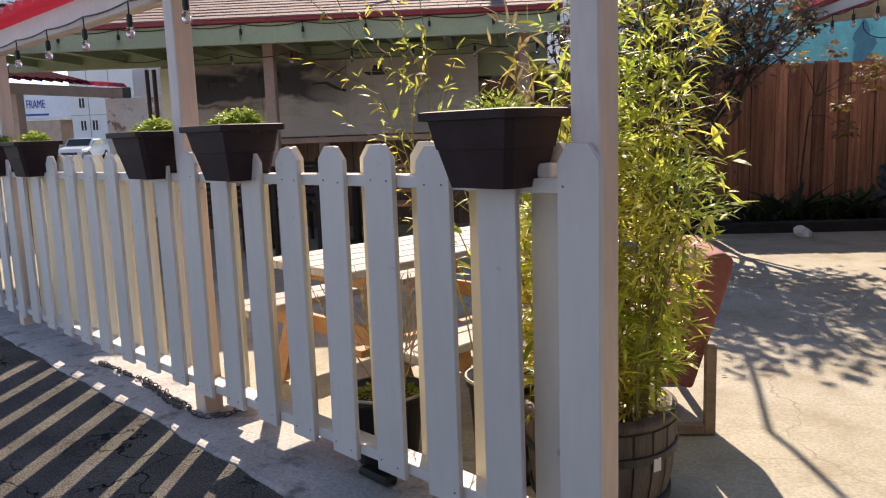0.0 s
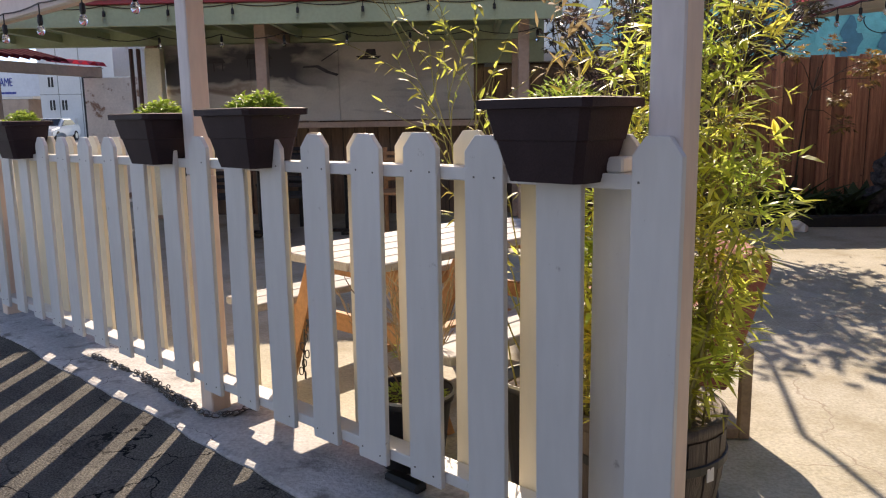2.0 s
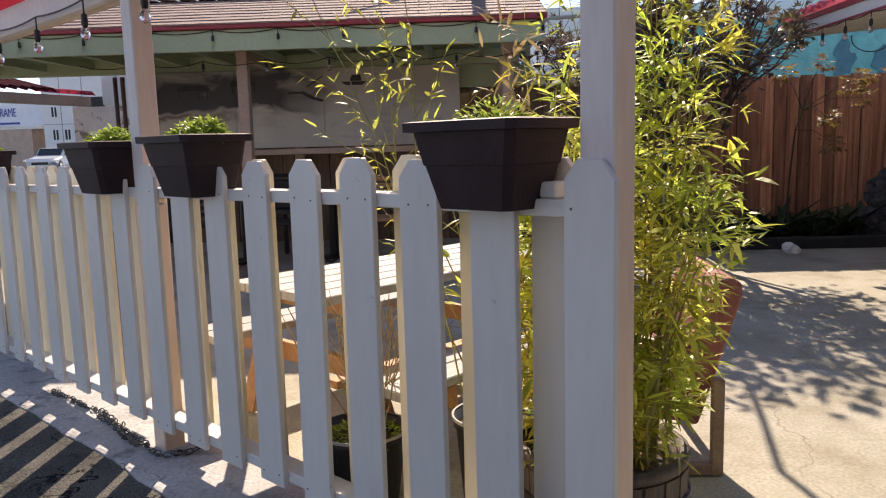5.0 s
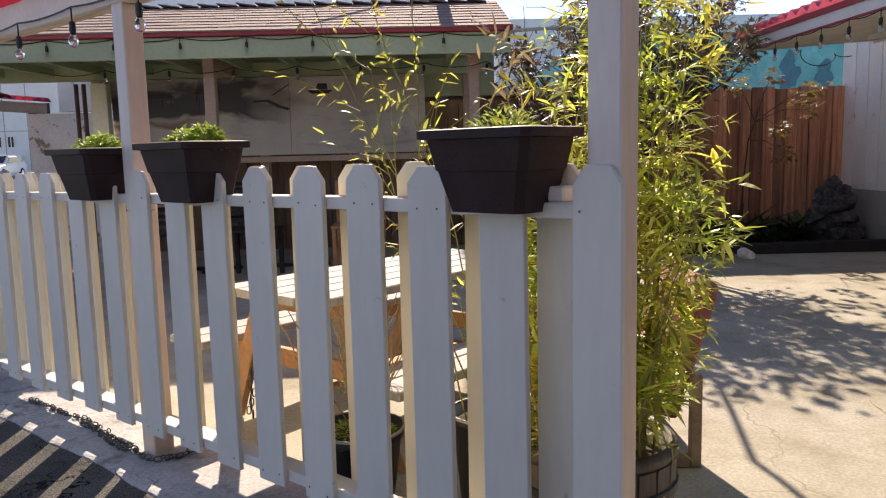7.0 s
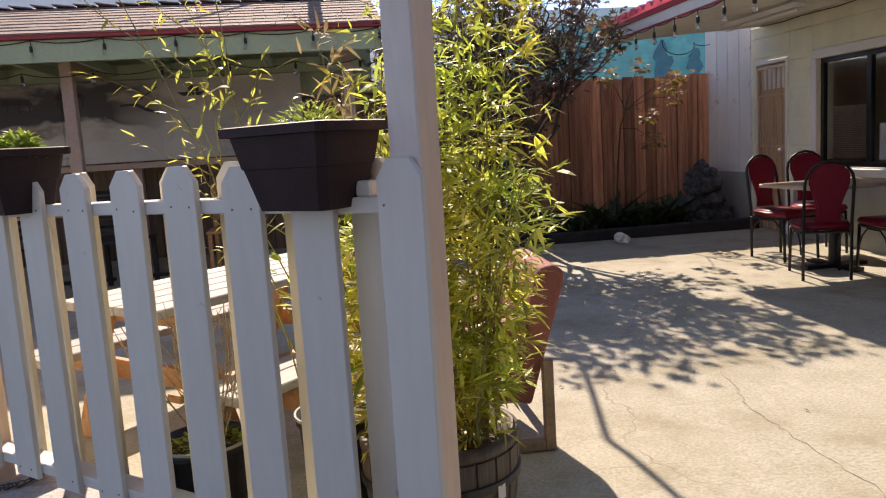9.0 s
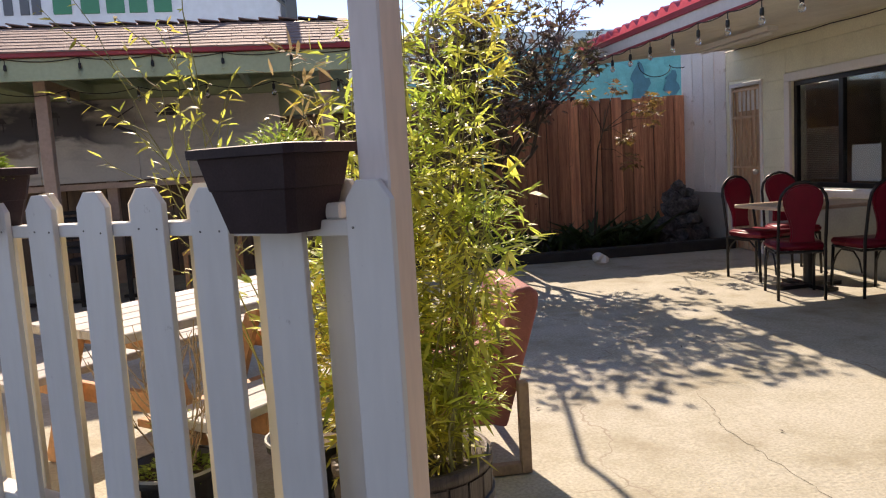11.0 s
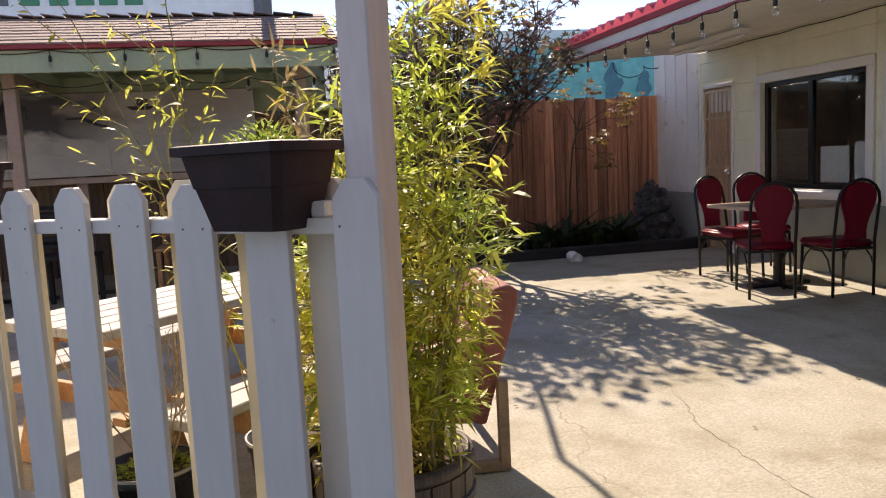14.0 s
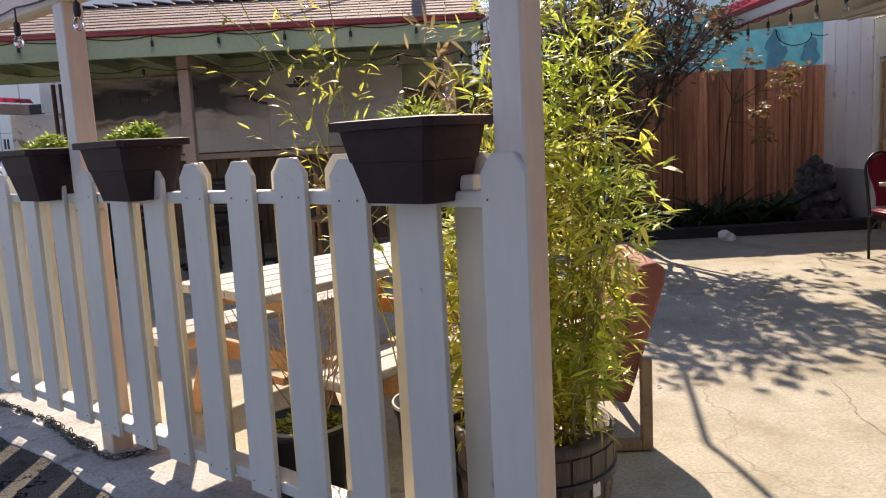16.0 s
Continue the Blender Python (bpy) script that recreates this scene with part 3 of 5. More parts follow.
board_fence("fence_old", -3.75, 2.34, BY + 0.06, 1.85, M_OLDWOOD, "weathered dark brown board fence behind the pavilion")

# planting bed
setting("bed_edge", bbox(0.6, 5.0, 8.72, 8.86, 0.0, 0.17, 0.012, pose(0, 0, 0.02, 0, 0, 0)), M_DARKBED, "dark timber edging of the planting bed", "edging")
setting("bed_soil", bbox(0.6, 5.0, 8.865, 9.9, -0.1, 0.15, 0.02), M_SOIL, "dark soil in the planting bed by the fence", "soil")

# ---- pavilion ----
PX0, PX1, PY = -5.75, 0.77, 8.1
pav = thing("pavilion", "open pavilion with brown shingle roof, red edge and green fascia", "pavilion", (0, 0, 0), kind="structure")
RY, EAVE = 9.6, 2.40
rise = 0.32
part("fascia", bbox(PX0, PX1, PY, PY + 0.035, 2.18, 2.378, 0.004), M_GREEN, pav, "pale green fascia board")
part("drip_edge", bbox(PX0 - 0.02, PX1 + 0.02, PY - 0.05, PY + 0.03, 2.381, 2.432, 0.004), M_REDTRIM, pav, "red painted roof edge")
bm = bmesh.new()
prism(bm, [(PY + 0.032, EAVE), (RY, EAVE + rise * (RY - PY)), (RY + 0.9, EAVE + rise * (RY - PY) - 0.28), (RY + 0.9, EAVE - 0.03 + rise * (RY - PY) - 0.28), (RY, EAVE - 0.03 + rise * (RY - PY)), (PY + 0.037, EAVE - 0.03)], PX1 - PX0, Matrix.Translation((PX0, 0, 0)) @ Matrix(((0, 1, 0, 0), (1, 0, 0, 0), (0, 0, 1, 0), (0, 0, 0, 1))))
part("roof_deck", bm, M_GREEN, pav, "green painted roof boards")
for i in range(12):
    x = PX0 + 0.15 + i * (PX1 - PX0 - 0.3) / 11
    bm = bmesh.new()
    prism(bm, [(PY + 0.04, EAVE - 0.13), (RY, EAVE - 0.13 + rise * (RY - PY)), (RY, EAVE - 0.035 + rise * (RY - PY)), (PY + 0.04, EAVE - 0.035)], 0.045, Matrix.Translation((x, 0, 0)) @ Matrix(((0, 1, 0, 0), (1, 0, 0, 0), (0, 0, 1, 0), (0, 0, 0, 1))))
    part("rafter", bm, M_GREEN, pav)
part("beam", bbox(PX0, PX1 - 0.1, 8.49, 8.61, 2.295, 2.392, 0.006), M_GREEN, pav, "green painted beam")
for i in range(11):
    x = PX0 + 0.35 + 0.56 * i
    part("joist", bbox(x - 0.022, x + 0.022, PY + 0.037, 9.678, 2.20, 2.293, 0.004), M_GREEN, pav)
part("beam", bbox(PX0, PX1 - 0.1, 9.68, 9.78, 2.15, 2.32, 0.006), M_GREEN, pav, "green painted rear beam")
for x, y in ((-2.21, 8.55), (0.44, 8.55), (-1.93, 9.72), (0.45, 9.72), (-3.8, 9.72)):
    g = gz(x, y)
    part("post", bbox(x - 0.055, x + 0.055, y - 0.055, y + 0.055, g, 2.294 if y < 9 else 2.149, 0.006), M_BEAM, pav, "tan painted post")
part("brace", bbox(-0.05, 0.05, 0, 1.05, 0, 0.12, 0.005, pose(-2.21, 8.615, 2.14)), M_BEAM, pav)

part("back_boards", bbox(-3.75, PX1, 9.80, 9.83, 1.9, 2.80, 0.003), M_GREEN, pav, "green boards under the rear eave")
part("back_boards", bbox(PX0, -3.753, 9.80, 9.83, 2.16, 2.80, 0.003), M_GREEN, pav)
# mural panel
mural = thing("mural", "large faded grey landscape mural on panels under the pavilion roof", "mural", (0, 0, 0))
for a, b in ((-3.61, -2.62), (-2.62, -1.60), (-1.60, -0.05)):
    part("panel", bbox(a + 0.0015, b - 0.0015, 9.60, 9.64, 1.26, 2.14, 0.003), M_MURAL, mural)
M_MURALDARK = material("dark_mural_paint", (0.05, 0.045, 0.05), 0.7, vary=0.2, scale=12, fine=60, bump=0)


def painted(points, lift=0.0):
    bm = bmesh.new()
    prism(bm, points, 0.002, Matrix.Translation((0, 9.5955 - lift, 0)))
    part("painted_shape", bm, M_MURALDARK, mural)


for x, z, w in ((-3.10, 1.93, 0.20), (-2.52, 1.97, 0.16)):
    painted([(x - w, z), (x + w, z), (x + 0.8 * w, z + 0.055), (x - 0.75 * w, z + 0.06)])
    for k in (-0.8, -0.3, 0.3, 0.8):
        painted([(x + k * w - 0.006, z - 0.09), (x + k * w + 0.006, z - 0.09), (x + k * w + 0.006, z - 0.001), (x + k * w - 0.006, z - 0.001)])
painted([(-2.02, 1.86), (-1.86, 1.865), (-1.74, 1.80), (-1.62, 1.765), (-1.60, 1.79), (-1.70, 1.82), (-1.83, 1.89), (-2.0, 1.885)])
painted([(-1.40, 1.985), (-1.10, 1.985), (-1.15, 1.945), (-1.34, 1.945)])
painted([(-1.30, 1.99), (-1.16, 1.99), (-1.17, 2.06), (-1.27, 2.06)])
painted([(-1.80, 1.94), (-1.79, 1.93), (-1.60, 2.05), (-1.605, 2.06)])
tagged(part("mural_ledge", bbox(-3.6, 0.0, 9.54, 9.645, 1.18, 1.245, 0.005), M_BEAM), "tan ledge under the faded mural panel", "ledge", kind="structure")

# ---- picket fence ----
PW, PT = 0.145, 0.02
FALL = 0.0105   # the fence sinks a little towards the street


def top(s):
    return FALL * min(s, 0.0)


RAIL = 0.089
fence = thing("picket_fence", "white painted double-sided picket fence along the asphalt", "fence", FENCE)


def picket_bm(z0, z1, width=PW):
    bm = bmesh.new()
    w, t = width / 2, 0.031
    prism(bm, [(-w, z0), (w, z0), (w, z1 - 0.046), (t, z1), (-t, z1), (-w, z1 - 0.046)], PT)
    bmesh.ops.bevel(bm, geom=bm.edges[:], offset=0.0025, segments=1, affect="EDGES")
    return bm


S_LAST = 0.817
pick = mesh("picket", picket_bm(0.085, 1.225))
pick.materials.append(M_PAINT)
end_pick = mesh("picket", picket_bm(0.085, 1.225, 0.132))
end_pick.materials.append(M_PAINT)
# Back pickets are cream, except a white one at the near end.
back_pick = mesh("back_picket", picket_bm(0.075, 1.225))
back_pick.materials.append(M_CREAM)
white_back = mesh("back_picket", picket_bm(0.075, 1.225))
white_back.materials.append(M_PAINT)
rnd = random.Random(3)
stations = [S_LAST, 0.55, 0.29, 0.027, -0.238, -0.502, -0.772, -1.045, -1.325, -1.59] + [-1.59 - 0.3125 * i for i in range(1, 9)] + [-4.37 - 0.29 * i for i in range(14)]
for i, s in enumerate(stations):
    shared("picket", pick if s < 0.7 else end_pick, fence, pose(s if s < 0.7 else s + 0.006, -PT, top(s) + rnd.uniform(-0.006, 0.006), 0, rnd.uniform(-0.45, 0.45), 0))
    shared("back_picket", back_pick if s < 0.7 else white_back, fence, pose(s - (0.15 if s < 0.7 else 0.165), RAIL, top(s) + rnd.uniform(-0.008, 0.008), 0, rnd.uniform(-0.45, 0.45), 0))
S_END = stations[-1] - 0.1
for z in (1.088, 0.105):
    part("rail", bbox(0.001, S_LAST - 0.06, 0.001, RAIL - 0.001, z, z + 0.04, 0.003), M_PAINT, fence)
    part("rail", bbox(S_END, 0.0, 0.001, RAIL - 0.001, z, z + 0.04, 0.003, pose(0, 0, 0, 0, -math.degrees(FALL), 0)), M_PAINT, fence)
nail = mesh("nail", lathe(bmesh.new(), [(0.0035, 0.0), (0.0035, 0.0015)], 6, Matrix.Rotation(radians(90), 4, "X")))
nail.materials.append(M_STEEL)
rn = random.Random(14)
for s in stations[:24]:
    for z in (1.108, 0.125):
        for x in (-0.042, 0.042):
            if rn.random() < 0.9:
                shared("nail", nail, fence, pose(s + x + rn.uniform(-0.008, 0.008), -PT - 0.0002, top(s) + z + rn.uniform(-0.008, 0.008)))
part("wood_block", bbox(0.665, 0.715, 0.012, 0.075, 1.1285, 1.168, 0.005), M_PAINT, fence, "small white wood block on the rail")
# tall posts that carry the awning beam
POSTS = (0.83, -1.425, -4.2, -6.6)
for s in POSTS:
    o = fp(s, 0.045)
    p = thing("awning_post", "peach and white painted square awning post in the fence line", "post", FENCE, "awning posts")
    g = gz(o.x, o.y) - 0.01
    cut = 1.04 if s < 0 else g + 0.06
    up = part("shaft", bbox(s - 0.045, s + 0.045, 0.003, 0.092, cut, 1.9, 0.005), M_POSTPAINT, p)
    up.data.materials.append(M_POSTFRONT)
    for f in up.data.polygons:
        f.material_index = 1 if f.normal.y < -0.7 else 0
    part("base", bbox(s - 0.05, s + 0.052, 0.002, 0.098, g, cut - 0.001, 0.006), M_POSTPAINT, p, "peach painted lower post")
BZ = 1.90
aw = thing("awning", "white awning beam with red wavy roofing above the fence", "awning", FENCE, kind="structure")
part("beam", bbox(-7.5, 1.0, 0.0, 0.045, BZ, BZ + 0.14, 0.005), M_WHITEBEAM, aw, "white painted beam")
part("beam_back", bbox(-7.5, 1.0, 0.046, 0.095, BZ, BZ + 0.14, 0.005), M_POSTPAINT, aw, "peach painted beam")
bm = bmesh.new()
corrugated(bm, -0.14, 0.6, BZ + 0.145, BZ + 0.33, -7.5, 1.0, 0.19, 0.05)
bm.transform(Matrix(((0, 1, 0, 0), (1, 0, 0, 0), (0, 0, 1, 0), (0, 0, 0, 1))))
part("roofing", bm, M_REDTILE, aw, "red wavy plastic roofing")


def planter(s0, name_label, seed, plant):
    """A tapered plastic fence planter that straddles the top rail."""
    P = thing("fence_planter", name_label, "planter", fp(s0, 0, 0), "planters on the fence")
    P.matrix_basis = FENCE @ pose(s0, 0.0, 1.105 + top(s0)) @ Matrix.Scale(1.0 if s0 > 0 else 1.055, 4)
    L0, L1, a0, a1, b0, b1, H = 0.114, 0.16, -0.098, -0.14, 0.070, 0.095, 0.185
    bm = bmesh.new()
    def ring(l, a, b, z, c=0.018):
        pts = [(-l + c, a), (l - c, a), (l, a + c), (l, b - c), (l - c, b), (-l + c, b), (-l, b - c), (-l, a + c)]
        return [bm.verts.new((x, y, z)) for x, y in pts]
    rings = [ring(L0, a0, b0, 0), ring(L0 + 0.026, a0 - 0.024, b0 + 0.013, 0.105), ring(L0 + 0.030, a0 - 0.027, b0 + 0.015, 0.107), ring(L1, a1, b1, H), ring(L1 + 0.018, a1 - 0.018, b1 + 0.018, H + 0.002), ring(L1 + 0.019, a1 - 0.019, b1 + 0.019, H + 0.024), ring(L1 + 0.004, a1 - 0.004, b1 + 0.004, H + 0.027), ring(L1 - 0.004, a1 + 0.008, b1 - 0.008, H - 0.03)]
    for a, b in zip(rings, rings[1:]):
        for i in range(8):
            bm.faces.new((a[i], a[(i + 1) % 8], b[(i + 1) % 8], b[i]))
    bm.faces.new(rings[0][::-1])
    part("pot", bm, M_PLANTER, P, "dark brown plastic pot")
    bm = bmesh.new()
    vs = ring(L1 - 0.006, a1 + 0.01, b1 - 0.01, H - 0.012)
    bm.faces.new(vs)
    part("soil", bm, M_SOIL, P)
    return P


def leaf(bm, p, d, up, length, width):
    """A folded pointed leaf of six corners."""
    d = d.normalized()
    side = d.cross(up)
    side = side.normalized() if side.length > 1e-4 else Vector((1, 0, 0))
    nrm = side.cross(d)
    a = bm.verts.new(p)
    t = bm.verts.new(p + d * length + nrm * -0.12 * length)
    m1 = p + d * length * 0.38
    l, r, c = bm.verts.new(m1 + side * width / 2 + nrm * width * 0.18), bm.verts.new(m1 - side * width / 2 + nrm * width * 0.18), bm.verts.new(m1)
    bm.faces.new((a, l, c))
    bm.faces.new((a, c, r))
    bm.faces.new((l, t, c))
    bm.faces.new((c, t, r))


def clump(bm, rnd, centre, size, k, length, width, droop=0.0):
    """Small leaves spread through a bumpy mound."""
    for _ in range(k):
        a, h = rnd.uniform(0, 2 * math.pi), rnd.random()
        r = math.sqrt(rnd.random())
        p = Vector((centre[0] + size[0] * r * math.cos(a), centre[1] + size[1] * r * math.sin(a), centre[2] + size[2] * h * (1 - 0.75 * r * r)))
        d = Vector((math.cos(a) * (0.4 + r) + rnd.uniform(-0.6, 0.6), math.sin(a) * (0.4 + r) + rnd.uniform(-0.6, 0.6), rnd.uniform(-0.1, 1.0) - droop))
        leaf(bm, p, d, Vector((rnd.uniform(-.4, .4), rnd.uniform(-.4, .4), 1)), length * rnd.uniform(0.6, 1.2), width * rnd.uniform(0.7, 1.2))


PLANTERS = ((0.545, 0), (-0.885, 1), (-1.66, 1), (-3.45, 1), (-4.2, 1))
for i, (s0, kind) in enumerate(PLANTERS):
    P = planter(s0, "dark brown plastic planter on the fence with " + ("a low feathery herb" if i == 0 else "bright green leafy herbs"), i, kind)
    rnd = random.Random(20 + i)
    bm = bmesh.new()
    if i == 0:
        clump(bm, rnd, (0.0, -0.01, 0.165), (0.12, 0.08, 0.10), 620, 0.03, 0.008)
    else:
        clump(bm, rnd, (-0.05, -0.01, 0.17), (0.085, 0.075, 0.09), 620, 0.027, 0.019)
        clump(bm, rnd, (0.055, 0.0, 0.17), (0.09, 0.07, 0.10), 720, 0.028, 0.02)
    pl = thing("herb_plant", "bright green bushy herb growing in a fence planter" if i else "low feathery green herb growing in a planter", "plant", P.matrix_basis)
    part("leaves", bm, M_MINT, pl)

# ---- bamboo in the half barrel ----
bar = thing("barrel_planter", "dark brown wood-look half barrel planter with bands", "planter", (0.43, 3.0, gz(0.43, 3.0)))
bm = lathe(bmesh.new(), [(0.205, 0.0), (0.225, 0.06), (0.245, 0.17), (0.253, 0.26), (0.255, 0.34), (0.262, 0.345), (0.262, 0.375), (0.24, 0.38), (0.235, 0.30)], 40)
part("tub", bm, M_BARREL, bar, smooth=True)
for k in range(22):
    a = 2 * math.pi * k / 22
    bm = bmesh.new()
    rings = [(0.206, 0.012), (0.2265, 0.06), (0.2465, 0.17), (0.2545, 0.26), (0.2565, 0.335)]
    cols = [[bm.verts.new((r * math.cos(a + q), r * math.sin(a + q), z)) for r, z in ((r0 + d, z0) for r0, z0 in rings)] for q, d in ((-0.131, -0.001), (-0.122, 0.004), (0.122, 0.004), (0.131, -0.001))]
    for c0, c1 in zip(cols, cols[1:]):
        for i in range(4):
            bm.faces.new((c0[i], c1[i], c1[i + 1], c0[i + 1]))
    part("stave", bm, M_BARREL, bar)
for z, r in ((0.075, 0.240), (0.245, 0.2615)):
    part("band", lathe(bmesh.new(), [(r - 0.004, z - 0.016), (r + 0.004, z - 0.013), (r + 0.0045, z + 0.013), (r - 0.002, z + 0.016)], 40, cap=False), M_POT, bar, "dark band")
part("soil", lathe(bmesh.new(), [(0.236, 0.29), (0.15, 0.325), (0.02, 0.33)], 24), M_SOIL, bar)
part("sticker", bbox(-0.016, 0.016, -0.003, 0.0, -0.022, 0.022, 0, pose(0.155, -0.212, 0.225, 0, 0, 36)), M_PAPER, bar, "small white label")


def blade(bm, p, d, up, length, width, curl):
    """A long pointed leaf that bends over along its length."""
    d = d.normalized()
    side = d.cross(up)
    side = side.normalized() if side.length > 1e-4 else Vector((1, 0, 0))
    nrm = side.cross(d)
    rows = []
    for f, w, h in ((0.0, 0.12, 0.0), (0.28, 1.0, 0.03), (0.62, 0.8, -0.4)):
        c = p + d * length * f + nrm * curl * length * h
        rows.append((bm.verts.new(c + side * width * w / 2), bm.verts.new(c - side * width * w / 2)))
    tip = bm.verts.new(p + d * length * (1 - 0.25 * abs(curl)) - nrm * curl * length)
    for a, b in zip(rows, rows[1:]):
        bm.faces.new((a[0], a[1], b[1], b[0]))
    bm.faces.new((rows[-1][0], rows[-1][1], tip))


def bamboo():
    rnd = random.Random(11)
    leaves, dry = bmesh.new(), bmesh.new()
    cl = thing("bamboo", "tall leafy yellow-green bamboo clump growing from the barrel", "plant", (0, 0, 0))
    base = Vector((0.43, 3.0, gz(0.43, 3.0) + 0.31))

    def spray(bm, p, d, k, size):
        """A twig's fan of long narrow leaves, hanging outwards."""
        for _ in range(k):
            q = (d + Vector((rnd.uniform(-0.9, 0.9), rnd.uniform(-0.9, 0.9), rnd.uniform(-0.8, 0.4)))).normalized()
            ln = size * rnd.uniform(0.55, 1.3)
            blade(bm, p + q * rnd.uniform(0, 0.02), q, Vector((rnd.uniform(-0.7, 0.7), rnd.uniform(-0.7, 0.7), 1)), ln, ln * rnd.uniform(0.11, 0.19), rnd.uniform(0.0, 0.4))

    def cane(b, lean, h, start, per, size, reach=0.2, thick=0.0042, bm=leaves):
        pts = []
        for i in range(15):
            t = i / 14
            pts.append(b + Vector((lean[0] * t ** 1.7, lean[1] * t ** 1.7, h * (t - 0.10 * t * t * (abs(lean[0]) + abs(lean[1])))))
                       + Vector((rnd.uniform(-.006, .006), rnd.uniform(-.006, .006), 0)))
        canes = bmesh.new()
        tube(canes, pts, thick, 5, 0.0012)
        for i in range(int(start * 14), 15):
            for _ in range(per):
                a = rnd.uniform(0, 6.283)
                d = Vector((math.cos(a), math.sin(a), rnd.uniform(-0.1, 0.8)))
                q = pts[i] + d * reach * rnd.uniform(0.15, 1.0)
                if rnd.random() < 0.5:
                    tube(canes, [pts[i], (pts[i] + q) / 2 + Vector((0, 0, 0.01)), q], 0.0014, 3, 0.0007, close=False)
                spray(bm, q, d, rnd.choice((1, 2, 3, 4, 5)), size)
        part("cane", canes, M_CANE, cl)

    for i in range(30):
        a = rnd.uniform(0, 6.283)
        r = 0.21 * math.sqrt(rnd.random())
        b = base + Vector((r * math.cos(a), r * math.sin(a), 0))
        lean = (0.045 + rnd.gauss(0.02, 0.07) + 0.3 * r * math.cos(a), rnd.gauss(0.02, 0.12) + 0.4 * r * math.sin(a))
        tall = 0.74 if r * math.cos(a) < -0.05 else 1.0
        cane(b, lean, tall * rnd.uniform(0.75, 1.85), rnd.uniform(0.08, 0.36), 4, 0.078, 0.15)
    for i in range(9):
        a = rnd.uniform(-1.2, 0.9)
        cane(base + Vector((0.16 * math.cos(a), 0.16 * math.sin(a), 0)), (rnd.uniform(0.02, 0.13), rnd.uniform(-0.20, 0.08)), rnd.uniform(0.45, 1.1), 0.22, 4, 0.078, 0.13)
    for i in range(13):
        a = rnd.uniform(0, 6.283)
        b = base + Vector((0.15 * math.cos(a) - 0.04, 0.15 * math.sin(a), 0))
        cane(b, (rnd.uniform(-0.26, -0.05), rnd.uniform(-0.12, 0.2)), rnd.uniform(0.5, 0.90), 0.10, 4, 0.078, 0.10)
    for i in range(6):
        a = rnd.uniform(-1.4, 0.6)
        cane(base + Vector((0.15 * math.cos(a), 0.15 * math.sin(a), 0)), (rnd.uniform(0.06, 0.20), rnd.uniform(-0.12, 0.15)), rnd.uniform(1.3, 1.75), 0.45, 4, 0.080, 0.15)
    # a bent cane whose top has dried to straw
    cane(base + Vector((-0.13, 0.10, 0)), (-0.16, 0.08), 1.36, 0.72, 5, 0.085, 0.09, 0.0025, dry)
    part("leaves", leaves, M_BAMBOO, cl)
    part("dry_leaves", dry, M_DRYLEAF, cl, "straw-coloured dry leaves")


def thin_bamboo():
    """Wandering thin stems with small leaves, rising from the pale-rimmed pot over the fence planter."""
    rnd = random.Random(23)
    T = thing("thin_bamboo", "sparse thin bamboo stems with small yellow leaves", "plant", (0, 0, 0))
    leaves = bmesh.new()

    def stem(p, d, length, r, level):
        bm = bmesh.new()
        n = 9 if level else 13
        pts = [p]
        for k in range(n):
            d = (d + Vector((rnd.uniform(-.16, .16), rnd.uniform(-.16, .16), rnd.uniform(-.10, .13)))).normalized()
            pts.append(pts[-1] + d * length / n)
        tube(bm, pts, r, 4, r * 0.45)
        part("stem", bm, M_CANE, T)
        for k in range(3 if level else 6, n + 1):
            if level == 0 and rnd.random() < 0.85:
                e = Vector((rnd.uniform(-1.0, 0.5), rnd.uniform(-0.7, 0.7), rnd.uniform(0.25, 0.95))).normalized()
                stem(pts[k], e, rnd.uniform(0.16, 0.34), r * 0.6, 1)
            for _ in range(rnd.choice((0, 1, 1, 2)) if level else rnd.choice((0, 0, 1))):
                e = (d + Vector((rnd.uniform(-1, 1), rnd.uniform(-1, 1), rnd.uniform(-1.1, 0.5)))).normalized()
                ln = rnd.uniform(0.022, 0.06)
                blade(leaves, pts[k], e, Vector((rnd.uniform(-.7, .7), rnd.uniform(-.7, .7), 1)), ln, ln * rnd.uniform(0.16, 0.27), rnd.uniform(0, 0.5))

    root = Vector((0.05, 3.18, gz(0.05, 3.18) + 0.36))
    for dx, dy, ln in ((-0.34, 0.02, 1.42), (-0.20, 0.06, 1.50), (-0.08, 0.02, 1.42), (0.04, 0.08, 1.30), (-0.46, 0.08, 1.16)):
        stem(root + Vector((rnd.uniform(-.05, .05), rnd.uniform(-.05, .05), 0)), Vector((dx, dy, 1)).normalized(), ln, 0.0032, 0)
    part("leaves", leaves, M_BAMBOO, T)


thin_bamboo()
bamboo()


# ---- pots with dry plants ----
def pot(x, y, r, h, label):
    p = thing("plant_pot", label, "pot", (x, y, gz(x, y)), "black pots behind the fence")
    part("tub", lathe(bmesh.new(), [(r * 0.74, 0), (r * 0.94, h - 0.035), (r, h - 0.03), (r * 1.02, h), (r * 0.96, h), (r * 0.9, h - 0.05)], 28), M_POT, p, smooth=True)
    part("rim", lathe(bmesh.new(), [(r * 1.005, h - 0.006), (r * 1.035, h - 0.004), (r * 1.03, h + 0.006), (r * 0.985, h + 0.005)], 28, cap=False), M_GREYBASE, p, "worn grey rim")
    part("soil", lathe(bmesh.new(), [(r * 0.93, h - 0.035), (r * 0.5, h - 0.02), (0.01, h - 0.018)], 20), M_SOIL, p)
    return p


